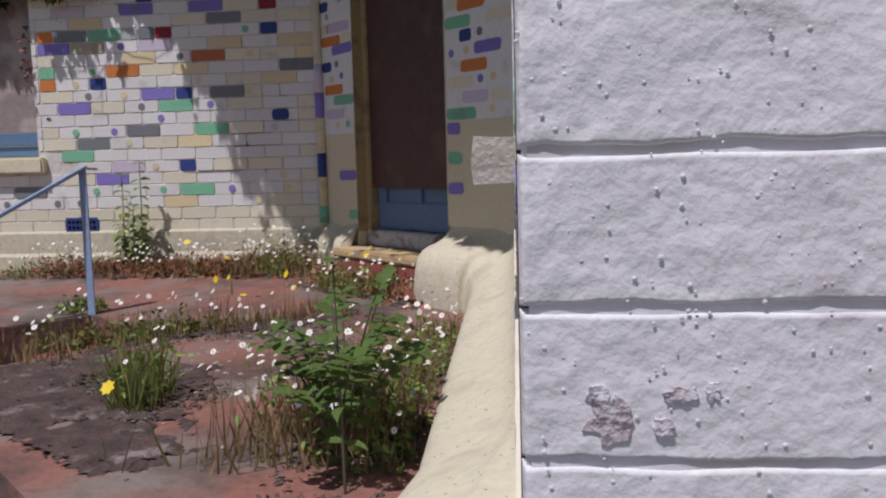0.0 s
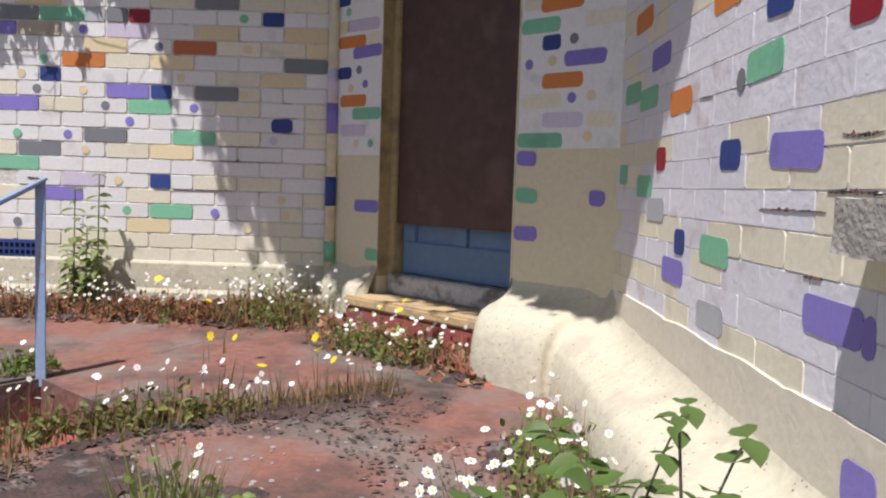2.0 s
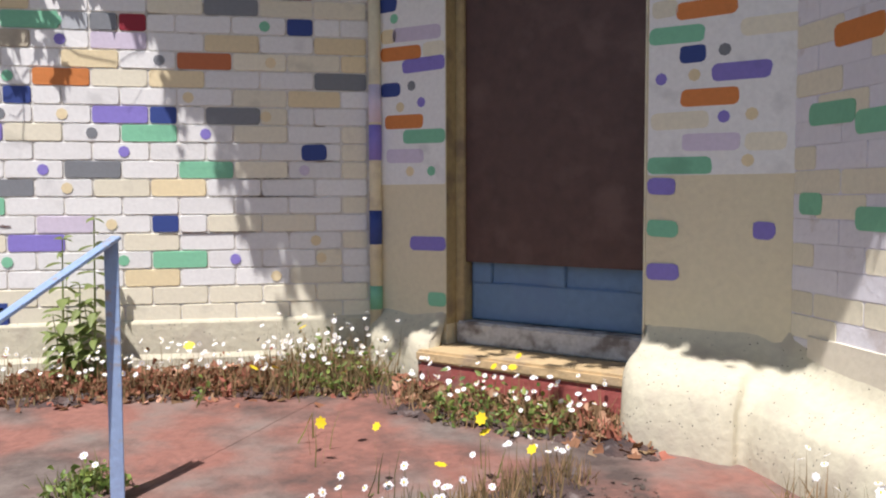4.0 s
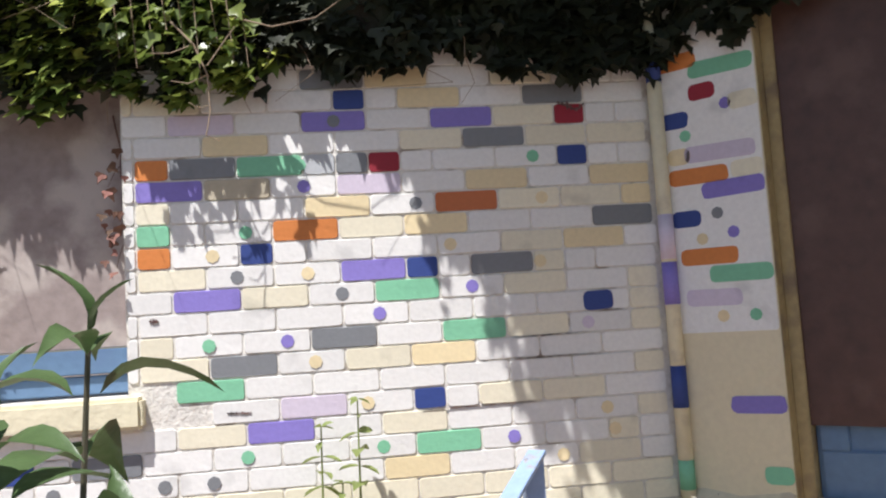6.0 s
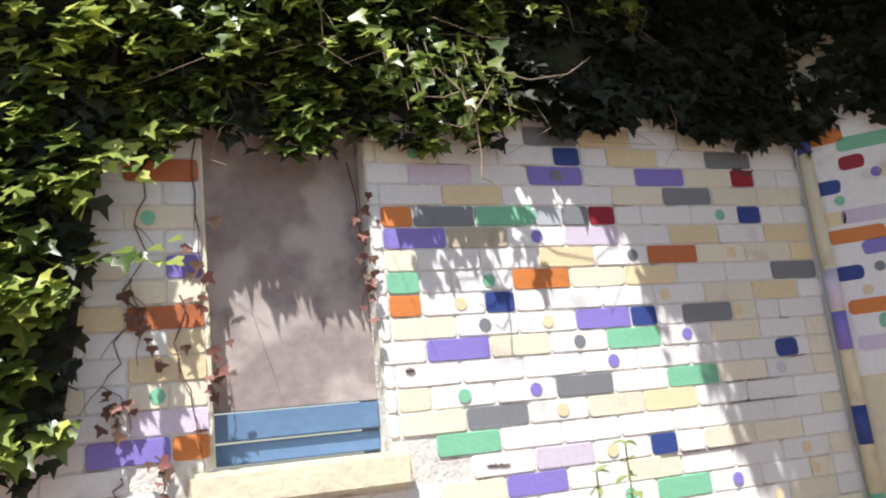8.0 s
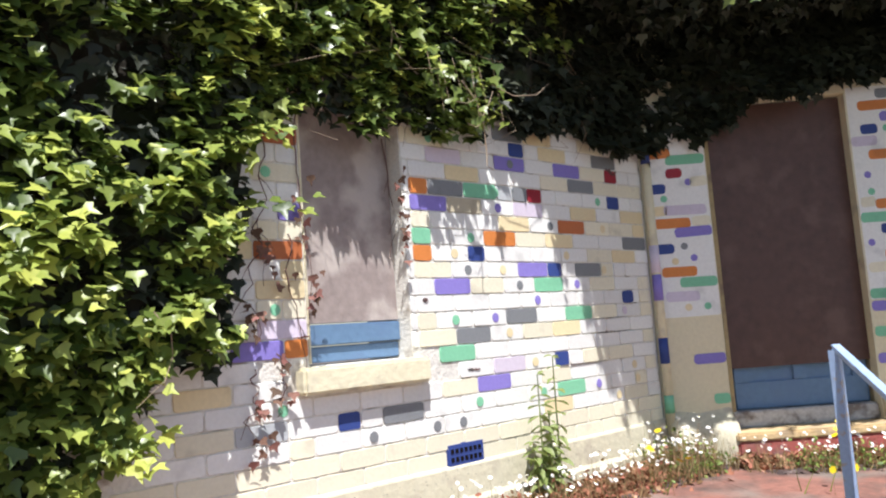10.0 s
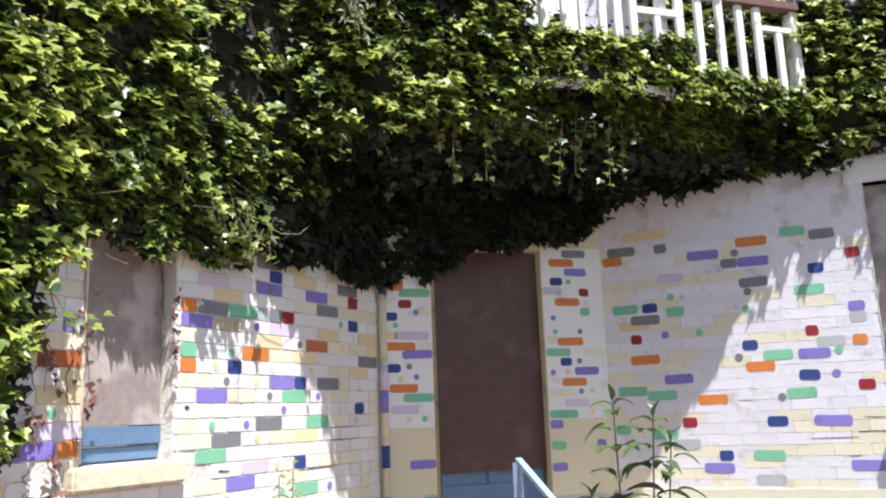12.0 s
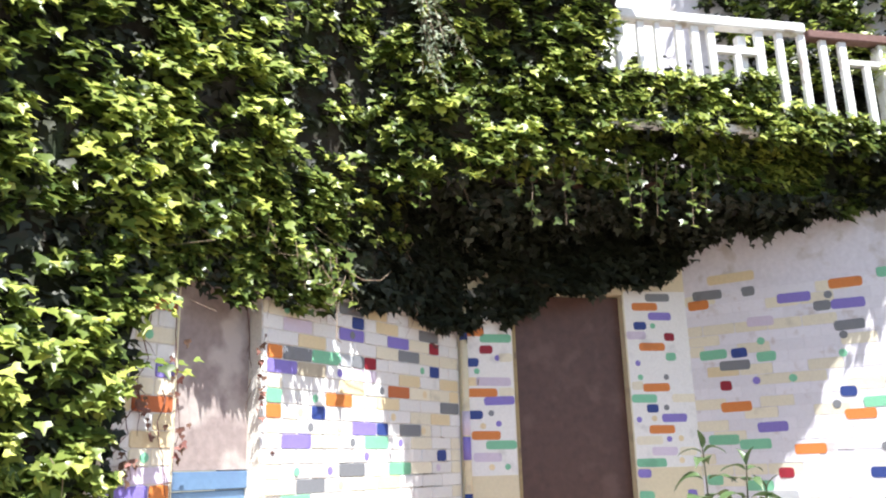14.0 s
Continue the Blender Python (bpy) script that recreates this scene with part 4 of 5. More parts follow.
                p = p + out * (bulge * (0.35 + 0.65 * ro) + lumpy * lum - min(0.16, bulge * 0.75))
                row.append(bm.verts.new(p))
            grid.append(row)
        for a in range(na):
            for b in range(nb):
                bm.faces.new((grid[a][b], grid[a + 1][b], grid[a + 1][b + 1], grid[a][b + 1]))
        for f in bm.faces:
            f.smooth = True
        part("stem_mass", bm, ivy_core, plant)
    for _ in range(trails):
        q = rng.random()
        a = (1 - q) * p00 + q * p10 + out * (bulge * 0.7 + 0.05 * rng.random())
        pts = [a + np.array((rng.normal(0, 0.03) * i, rng.normal(0, 0.02) * i, 0.12 - 0.07 * i)) for i in range(5)]
        part("trailing_stem", tube(pts, 0.002, 0.4, 5), bark, plant)
    return plant


diag = (-1, -1, 0.1)
ivy_patch("ivy_curtain", "sunlit glossy green ivy spilling over the balcony edge", (-1.02, -0.25, 2.68), (1.20, -2.43, 2.64), (-1.19, -0.38, 3.22), (0.34, -1.94, 3.28),
          diag, 0.03, 9500, (0.045, 0.085), gaps=0.2, hang=0.2, thick=0.12, lumpy=0.10, lift=0.27, spread=0.75)
ivy_patch("ivy_curtain", "lower sunlit ivy over the far end of the balcony", (0.26, -1.44, 2.68), (1.20, -2.42, 2.64), (0.30, -1.85, 3.12), (1.06, -2.64, 3.02),
          diag, 0.02, 3600, (0.045, 0.085), gaps=0.2, hang=0.12, thick=0.12, lumpy=0.06, lift=0.2, spread=0.6)
ivy_patch("ivy_bank", "dense green ivy climbing the wall beside the balcony", (-2.7, -0.07, 2.0), (-1.9, -0.08, 2.1), (-2.7, -0.10, 4.9), (-2.05, -0.14, 4.9),
          (-0.2, -1, 0.3), 0.08, 6500, (0.045, 0.085), gaps=0.36, hang=0.12, thick=0.18, lumpy=0.16, trails=5)
ivy_patch("ivy_recess", "bare brown ivy stems and sparse leaves in a shaded hollow", (-2.0, -0.05, 2.25), (-0.75, -0.06, 2.3), (-2.15, -0.12, 4.9), (-0.6, -0.2, 4.9),
          (-0.1, -1, 0.2), 0.03, 4600, (0.04, 0.075), gaps=0.55, hang=0.1, thick=0.1, lumpy=0.1, trails=14)
ivy_patch("ivy_bank", "dense green ivy climbing over the balcony corner", (-1.32, -0.16, 2.5), (-0.46, -1.14, 2.75), (-1.30, -0.62, 4.9), (-0.24, -1.8, 4.9),
          (-0.75, -0.75, 0.2), 0.08, 8500, (0.045, 0.085), gaps=0.3, hang=0.12, thick=0.18, lumpy=0.16)
ivy_patch("ivy_overhang", "bushy sunlit ivy hanging over the boarded window", (-3.1, -0.02, 1.70), (-1.42, -0.02, 1.88), (-3.1, -0.09, 2.5), (-1.42, -0.08, 2.5),
          (-0.1, -1, 0.4), 0.035, 6000, (0.042, 0.08), gaps=0.3, hang=0.16, trails=3, lumpy=0.05, spread=0.55)
ivy_patch("ivy_column", "tall column of sunlit ivy covering the wall beside the window", (-5.0, -0.22, 0.85), (-2.84, -0.08, 0.85), (-5.0, -0.10, 4.9), (-2.2, -0.06, 4.9),
          (-0.05, -1, 0.3), 0.14, 26000, (0.042, 0.08), gaps=0.3, hang=0.2, thick=0.18, lumpy=0.14, trails=9)
ivy_patch("ivy_skirt", "sunlit ivy tapering down the wall to the ground", (-4.6, -0.05, 0.0), (-3.62, -0.05, 0.12), (-5.0, -0.10, 1.0), (-2.92, -0.05, 1.0),
          (-0.05, -1, 0.3), 0.09, 7000, (0.042, 0.078), gaps=0.34, hang=0.1, thick=0.12, lumpy=0.10, core=False, trails=6)
# ivy under the balcony takes the near-black leaf colour as painted shade
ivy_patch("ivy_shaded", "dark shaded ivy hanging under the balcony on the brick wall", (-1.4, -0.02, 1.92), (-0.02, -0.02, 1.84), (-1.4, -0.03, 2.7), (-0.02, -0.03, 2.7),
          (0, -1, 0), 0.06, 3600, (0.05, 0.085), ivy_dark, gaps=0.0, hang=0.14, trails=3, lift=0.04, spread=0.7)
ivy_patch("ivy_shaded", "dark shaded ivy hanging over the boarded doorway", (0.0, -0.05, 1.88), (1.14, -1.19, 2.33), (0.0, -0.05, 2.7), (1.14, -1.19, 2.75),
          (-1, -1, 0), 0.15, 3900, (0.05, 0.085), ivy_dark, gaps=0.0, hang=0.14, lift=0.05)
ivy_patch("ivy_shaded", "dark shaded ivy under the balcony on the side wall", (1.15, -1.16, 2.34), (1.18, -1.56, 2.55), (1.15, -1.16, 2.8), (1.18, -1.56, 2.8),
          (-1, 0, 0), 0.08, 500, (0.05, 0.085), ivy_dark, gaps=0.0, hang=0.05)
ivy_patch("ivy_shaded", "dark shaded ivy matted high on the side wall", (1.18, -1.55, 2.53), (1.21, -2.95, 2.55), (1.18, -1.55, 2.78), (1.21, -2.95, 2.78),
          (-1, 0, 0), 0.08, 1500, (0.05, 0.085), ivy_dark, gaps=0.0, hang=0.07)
ivy_patch("ivy_shaded", "dark shaded ivy matted on the underside of the balcony", (-1.05, -0.3, 2.62), (1.0, -2.45, 2.62), (-0.3, -0.1, 2.60), (1.1, -1.4, 2.60),
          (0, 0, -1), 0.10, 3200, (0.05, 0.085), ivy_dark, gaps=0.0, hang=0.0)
ivy_patch("ivy_side", "ivy clinging to the upper side wall", (1.18, -2.70, 2.55), (1.22, -4.4, 2.62), (1.18, -2.70, 3.75), (1.22, -4.4, 3.62),
          (-1, 0, 0.1), 0.10, 4600, (0.045, 0.08), gaps=0.15, hang=0.1)
ivy_patch("ivy_curtain", "leafy ivy climbing through the lower balusters", (-0.55, -1.12, 2.92), (0.48, -2.15, 2.92), (-0.53, -1.18, 3.28), (0.45, -2.16, 3.32),
          diag, 0.0, 2600, (0.042, 0.08), gaps=0.1, hang=0.05, thick=0.08, lumpy=0.05, lift=0.05, spread=0.5)
ivy_patch("ivy_curtain", "ragged ivy over the lower rail at the balcony end", (0.33, -2.05, 2.90), (1.05, -2.74, 2.80), (0.36, -2.08, 3.12), (1.05, -2.76, 3.02),
          diag, 0.0, 1500, (0.042, 0.08), gaps=0.05, hang=0.06, thick=0.06, core=False, lumpy=0.05, spread=0.6)
ivy_patch("ivy_upper", "ivy growing up behind the balusters", (-0.30, -1.22, 2.9), (0.95, -2.47, 2.9), (-0.28, -1.20, 3.5), (0.95, -2.45, 3.5),
          diag, 0.02, 700, (0.04, 0.07), gaps=0.45, hang=0.05, core=False)
ivy_patch("ivy_shaded", "dark shaded ivy on the wall behind the balusters", (1.17, -1.85, 2.8), (1.20, -2.8, 2.8), (1.17, -1.95, 3.80), (1.20, -2.8, 3.70),
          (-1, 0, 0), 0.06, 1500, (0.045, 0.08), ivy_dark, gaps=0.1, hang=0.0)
ivy_patch("ivy_upper", "patch of ivy on the white upper wall", (1.18, -1.85, 3.62), (1.2, -2.75, 3.35), (1.16, -1.44, 4.85), (1.2, -2.55, 4.7),
          (-1, 0, 0.1), 0.05, 4000, (0.042, 0.075), gaps=0.3, hang=0.2, core=False)
ivy_patch("ivy_upper", "sparse ivy creeping round the dark upper window", (1.2, -2.6, 3.45), (1.21, -3.05, 3.4), (1.2, -2.6, 4.6), (1.21, -2.98, 4.5),
          (-1, 0, 0.1), 0.04, 700, (0.042, 0.075), gaps=0.5, hang=0.2, core=False)

trailers = thing("ivy_trailers", "thin leafy ivy strands trailing from the balcony edge", "ivy", kind="stuff")
spots, faces_out, ends = [], [], []
for k in range(22):
    q = 0.02 + 0.62 * (k + rng.random()) / 22
    top = np.array((-1.16 + 2.2 * q, -0.43 - 2.2 * q, 2.74))
    length = rng.choice((0.12, 0.2, 0.3, 0.4)) * rng.uniform(0.8, 1.1)
    drift = rng.normal(0, 0.06, 2)
    pts = [top + np.array((drift[0] * f, drift[1] * f, -length * f)) for f in np.linspace(0, 1, 6)]
    part("strand", tube(pts, 0.002, 0.6, 5), bark, trailers)
    for f in np.arange(0, 1, 0.028 / length):
        spots.append(top + np.array((drift[0] * f, drift[1] * f, -length * f)) + rng.normal(0, 0.022, 3))
        faces_out.append(np.array((-0.5, -0.5, 0.6)) + rng.normal(0, 0.4, 3))
        ends.append(np.array((-0.2, -0.2, -1.0)) + rng.normal(0, 0.4, 3))
for k in range(9):
    top = np.array((-1.88 + 0.05 * k, -0.15 - 0.05 * rng.random(), 2.08))
    length = rng.uniform(0.14, 0.30)
    for f in np.arange(0, 1, 0.026 / length):
        spots.append(top + np.array((0.02 * f, -0.02 * f, -length * f)) + rng.normal(0, 0.02, 3))
        faces_out.append(np.array((-0.3, -0.6, 0.6)) + rng.normal(0, 0.4, 3))
        ends.append(np.array((-0.1, -0.3, -1.0)) + rng.normal(0, 0.4, 3))
    part("strand", tube([top, top + np.array((0.02, -0.02, -length))], 0.002, 0.6, 5), bark, trailers)
tagged(part("leaves", scatter("leaves", IVY, spots, faces_out, ends, rng.uniform(0.03, 0.065, len(spots)), ivy_leaf), None, trailers), kind="stuff")

hanger = thing("hanging_weed", "grey green narrow leaved weed hanging among the ivy", "plant", kind="stuff")
spots, faces_out, ends = [], [], []
for k in range(20):
    top = np.array((-1.32 + 0.30 * rng.random(), -0.52 - 0.12 * rng.random(), 3.55 + 0.15 * rng.random()))
    length, drift = rng.uniform(0.25, 0.75), rng.normal(0, 0.07, 2)
    pts = [top + np.array((drift[0] * f, drift[1] * f - 0.1 * f, -length * f)) for f in np.linspace(0, 1, 7)]
    part("strand", tube(pts, 0.0022, 0.5, 5), bark, hanger)
    for f in np.arange(0.05, 1, 0.02 / length):
        spots.append(top + np.array((drift[0] * f, drift[1] * f - 0.1 * f, -length * f)) + rng.normal(0, 0.01, 3))
        faces_out.append(np.array((-0.4, -0.6, 0.6)) + rng.normal(0, 0.4, 3))
        ends.append(rng.normal(0, 0.7, 3) + (0, 0, -0.5))
grey_leaf = material("grey_green_leaf", (0.25, 0.30, 0.19), 0.55, 0.12, 30, 0.0, translucent=0.25)
tagged(part("leaves", scatter("leaves", OVAL, spots, faces_out, ends, np.stack([np.full(len(spots), 0.028), rng.uniform(0.03, 0.055, len(spots)), np.full(len(spots), 0.03)], 1), grey_leaf), None, hanger), kind="stuff")

twig = thing("dry_twig", "bare pale dry twig hanging from the ivy", "twig")
for pts, r in ((((-1.70, -0.20, 1.98), (-1.63, -0.21, 1.90), (-1.59, -0.21, 1.80), (-1.585, -0.21, 1.68), (-1.60, -0.22, 1.60), (-1.56, -0.22, 1.585)), 0.0055),
               (((-1.63, -0.21, 1.90), (-1.70, -0.22, 1.87), (-1.77, -0.22, 1.87)), 0.0035), (((-1.59, -0.21, 1.80), (-1.65, -0.22, 1.77), (-1.70, -0.22, 1.78)), 0.0035),
               (((-1.59, -0.21, 1.70), (-1.62, -0.22, 1.69), (-1.65, -0.22, 1.71)), 0.003), (((-1.59, -0.21, 1.83), (-1.54, -0.21, 1.90), (-1.50, -0.2, 1.96)), 0.0035),
               (((-1.5, -0.2, 1.99), (-1.38, -0.22, 1.95), (-1.24, -0.24, 1.97), (-1.14, -0.24, 2.04)), 0.004)):
    part("twig", tube(pts, r * 0.7, 0.5, 6), bark, twig)


# ---- plants ----
def leafy_shrub(name, label, at, stems, leaf_size, mat, stem_mat, nodes=7, droop=0.35, shape=OVAL):
    """Upright stems with opposite pairs of pointed leaves, each leaf a part."""
    plant = thing(name, label, "plant", pose(*at))
    for lean_x, lean_y, height, width in stems:
        pts = [(lean_x * (i / 6) ** 1.2, lean_y * (i / 6) ** 1.2, height * i / 6) for i in range(7)]
        part("stem", tube(pts, width, 0.4, 7), stem_mat, plant)
        for k in range(nodes):
            f = 0.22 + 0.78 * k / (nodes - 1)
            p = np.array((lean_x * f ** 1.2, lean_y * f ** 1.2, height * f))
            size = leaf_size * (1.05 - 0.3 * f) * (1.1 if k < nodes - 2 else 0.75)
            a0 = k * 1.57 + lean_x * 9
            for a in (a0, a0 + math.pi) + ((a0 + 1.2,) if k == nodes - 1 else ()):
                a += rng.normal(0, 0.25)
                outw = np.array((math.cos(a), math.sin(a), 0.0))
                tip = outw + np.array((0, 0, 0.45 - droop * 2 * (1 - f) if k < nodes - 1 else 1.3)) + rng.normal(0, 0.12, 3)
                face = np.array((0, 0, 1.0)) + outw * 0.25 + rng.normal(0, 0.2, 3)
                me = scatter("leaf", shape, [p], [face], [tip], [[size * rng.uniform(0.85, 1.2), size, size * 1.3]], mat)
                part("leaf", me, None, plant)
    return plant


def ovate():
    """A broad pointed leaf that arches along its length and folds a little along the midrib."""
    rows = ((0.0, 0.0, 0.0), (0.10, 0.13, 0.05), (0.25, 0.25, 0.09), (0.42, 0.285, 0.09), (0.60, 0.24, 0.04), (0.78, 0.14, -0.05), (0.91, 0.05, -0.14), (1.0, 0.0, -0.22))
    verts, faces, rings = [], [], []
    for y, w, z in rows:
        if w:
            rings.append([len(verts), len(verts) + 1, len(verts) + 2])
            verts += [(-w, y, z + 0.035), (0, y, z - 0.01), (w, y, z + 0.035)]
        else:
            rings.append([len(verts)] * 3)
            verts.append((0, y, z))
    for p, q in zip(rings, rings[1:]):
        for c in (0, 1):
            faces.append(tuple(dict.fromkeys((p[c], p[c + 1], q[c + 1], q[c]))))
    return tuple(verts), faces


OVATE = ovate()
shrub = thing("shrub", "tall green weed shrub with broad pointed leaves beside the handrail", "plant", pose(-1.47, -2.07, -0.42))
for stem_no, (bx, by, tx, ty, height) in enumerate(((-0.04, 0.02, 0.015, 0.05, 1.40), (-0.03, -0.05, -0.01, -0.12, 1.33), (0.03, -0.07, 0.09, -0.16, 1.22), (-0.05, 0.05, -0.10, 0.13, 1.02),
                                                    (0.05, -0.08, 0.16, -0.24, 0.85), (-0.07, 0.06, -0.20, 0.18, 0.70), (0.02, 0.07, 0.08, 0.2, 0.75), (-0.06, -0.05, -0.2, -0.05, 0.62),
                                                    (0.08, -0.12, 0.24, -0.36, 0.52), (-0.08, 0.1, -0.28, 0.26, 0.42), (0.07, 0.0, 0.25, -0.1, 0.55), (0.0, -0.12, 0.0, -0.36, 0.45), (0.05, 0.05, 0.14, 0.08, 0.95), (-0.02, 0.0, -0.08, -0.02, 0.88),
                                                    (0.1, -0.08, 0.18, -0.12, 0.68), (-0.1, 0.02, -0.16, 0.06, 0.52), (0.05, 0.1, 0.2, 0.12, 0.4))):
    pts = [np.array((bx + (tx - bx) * q ** 1.3, by + (ty - by) * q ** 1.3, height * q)) for q in np.linspace(0, 1, 9)]
    part("stem", tube(pts, 0.0062 if height > 0.9 else 0.0045, 0.45, 7), shrub_stem, shrub)
    gap, down_by, k = 0.018, 0.0, 0
    while down_by < height - 0.12:
        q = 1 - down_by / height
        p = np.array((bx + (tx - bx) * q ** 1.3, by + (ty - by) * q ** 1.3, height * q))
        grown = min(1.0, 0.62 + 0.13 * k)
        for side_way in (0, math.pi):
            if k > 9 and rng.random() < 0.2:
                continue
            a = stem_no * 0.9 + k * math.pi / 2 + side_way + rng.normal(0, 0.2)
            outw = np.array((math.cos(a), math.sin(a), 0.0))
            climb = 1.7 if k == 0 else 0.55 if k == 1 else 0.12 - 0.22 * rng.random()
            tip = outw + np.array((0, 0, climb)) + rng.normal(0, 0.08, 3)
            face = np.array((0, 0, 1.0)) * (0.35 if k == 0 else 1.0) - outw * (0.9 if k == 0 else 0.1) + rng.normal(0, 0.14, 3)
            size = (0.128 if k < 4 else 0.15) * grown * rng.uniform(0.85, 1.12)
            reach = 0.012 if k > 1 else 0.003
            part("leaf", scatter("leaf", OVATE, [p + outw * reach], [face], [tip], [[size * rng.uniform(0.8, 1.05) * (0.62, 0.85, 1.0, 1.0)[min(k, 3)], size, size * rng.uniform(0.9, 1.7)]], shrub_leaf), None, shrub)
        if k > 2 and rng.random() < 0.5:
            a = stem_no + k * 1.9
            part("leaf", scatter("leaf", OVATE, [p], [np.array((0, 0, 1.0)) + rng.normal(0, 0.3, 3)], [np.array((math.cos(a), math.sin(a), 0.8))], [[0.05, 0.055, 0.06]], shrub_leaf), None, shrub)
        down_by += gap
        gap = min(0.105, gap + 0.022)
        k += 1
for x, h in ((-1.30, 0.60), (-1.18, 0.68), (-1.24, 0.42)):
    leafy_shrub("tall_weed", "slender pale green weed against the wall", (x, -0.14, 0.06), ((0.01, 0.0, h, 0.006), (-0.04, 0.02, h * 0.5, 0.004)), 0.078, weed_pale, weed_pale, 11, 0.8)


def frond_plant(at):
    plant = thing("feathery_weed", "low green weed with feathery paired leaflets by the plinth", "plant", pose(*at))
    for k in range(11):
        a = k * 2.4
        reach, top = 0.12 + 0.010 * k, 0.22 + 0.022 * (k % 7)
        pts = [np.array((math.cos(a) * reach * q, math.sin(a) * reach * q, top * (1 - (1 - q) ** 2) + (0.22 if k == 0 else 0) * q)) for q in np.linspace(0, 1, 9)]
        part("stalk", tube(pts, 0.003, 0.5, 5), shrub_stem, plant)
        for p, q in zip(pts[2:], pts[1:]):
            d = p - q
            side = np.cross(d, (0, 0, 1.0))
            side /= np.linalg.norm(side) + 1e-9
            for s in (-1, 1):
                me = scatter("leaflet", OVAL, [p], [np.array((0, 0, 1.0)) + rng.normal(0, 0.25, 3)], [side * s + d * 4], [[0.07, 0.05, 0.04]], frond_leaf)
                part("leaflet", me, None, plant)
    return plant


frond_plant((0.82, -3.30, 0.02))
frond_plant((0.80, -3.12, 0.01))
leafy_shrub("sapling", "young sapling with rounded leaves by the plinth", (0.86, -3.42, 0.0), ((-0.02, 0.05, 0.50, 0.004),), 0.055, frond_leaf, shrub_stem, 6, 0.0, OVAL)


def clump(name, label, spots, blades, height, daisies, mats, lush=1.0, flower=petal, flower_size=0.021, category="wild flowers"):
    """A tangle of thin stems and leaves over the given (x, y, radius) spots, with flower heads."""
    plant = thing(name, label, category, kind="stuff")
    ground_z = lambda x, y: rise(x, y)
    total = sum(r * r for _, _, r in spots)
    where, facing, tips, sizes, heads, small = [], [], [], [], [], []
    for x, y, r in spots:
        for _ in range(max(4, int(blades * r * r / total))):
            a, d = rng.random() * 6.28, r * math.sqrt(rng.random())
            h = height * rng.uniform(0.35, 1.0) * (1.15 - 0.6 * d / r)
            p = np.array((x + d * math.cos(a), y + d * math.sin(a), ground_z(x, y) - 0.005))
            tip = np.array((rng.normal(0, 0.3), rng.normal(0, 0.3), 1.0))
            where.append(p)
            facing.append((rng.normal(), rng.normal(), 0.2))
            tips.append(tip)
            sizes.append((rng.uniform(0.0035, 0.008), h, h))
            for _ in range(2):
                small.append(p + tip * h * rng.uniform(0.1, 0.85) + rng.normal(0, 0.008, 3))
        for _ in range(max(1, int(daisies * r * r / total)) if daisies else 0):
            a, d = rng.random() * 6.28, r * math.sqrt(rng.random())
            heads.append((x + d * math.cos(a), y + d * math.sin(a), ground_z(x, y) + height * rng.uniform(0.45, 1.05)))
    part("stems", scatter("stems", BLADE, where, facing, tips, sizes, mats[0]), None, plant)
    small = np.array(small)[: int(len(small) * lush)]
    if len(small):
        part("foliage", scatter("foliage", OVAL, small, rng.normal(0, 1, (len(small), 3)) + (0, 0, 0.8), rng.normal(0, 1, (len(small), 3)), rng.uniform(0.018, 0.035, len(small)), mats[1]), None, plant)
    if heads:
        heads = np.array(heads)
        n = len(heads)
        part("stalks", scatter("stalks", BLADE, heads - (0, 0, height * 0.6), rng.normal(0, 1, (n, 3)) * (1, 1, 0.1), np.tile((0.0, 0.0, 1.0), (n, 1)),
                               np.tile((0.003, height * 0.6, 0.0), (n, 1)), mats[0]), None, plant)
        face = rng.normal(0, 0.45, (n, 3)) + (-0.25, -0.5, 0.8)
        part("flower_heads", scatter("flower_heads", DAISY, heads, face, np.tile((1.0, 0.1, 0.0), (n, 1)), rng.uniform(0.8, 1.25, n) * flower_size, flower), None, plant)
        if flower is petal:
            part("flower_eyes", scatter("flower_eyes", DAISY, heads + face / np.linalg.norm(face, axis=1, keepdims=True) * 0.003, face, np.tile((1.0, 0.1, 0.0), (n, 1)),
                                        np.full(n, flower_size * 0.33), gold), None, plant)
    return plant


green_mats, dry_mats = (grass_leaf, weed_leaf), (straw, dead_leaf)
clump("daisy_bed", "white fleabane daisies and dry weeds along the brick wall", [(-1.75 + 0.16 * k, -0.20 - 0.02 * (k % 3), 0.15) for k in range(11)], 1000, 0.20, 200, (straw, dead_leaf), 0.75)
clump("daisy_bed", "bushy fleabane daisies at the wall corner", [(-0.25, -0.20, 0.2), (-0.12, -0.28, 0.16), (-0.42, -0.24, 0.17)], 620, 0.30, 50, (straw, weed_leaf), 0.5)
clump("daisy_bed", "white daisies growing in front of the doorstep", [(0.22, -0.72, 0.15), (0.42, -0.86, 0.17), (0.60, -0.98, 0.12), (0.05, -0.55, 0.14)], 480, 0.18, 75, (straw, weed_leaf), 0.6)
clump("daisy_bed", "sprawling daisies beside the flared plinth", [(0.86, -2.0 - 0.2 * k, 0.13) for k in range(7)] + [(0.72, -2.7, 0.14), (0.7, -3.0, 0.16), (0.92, -1.75, 0.1)], 750, 0.2, 110, (straw, weed_leaf), 0.7)
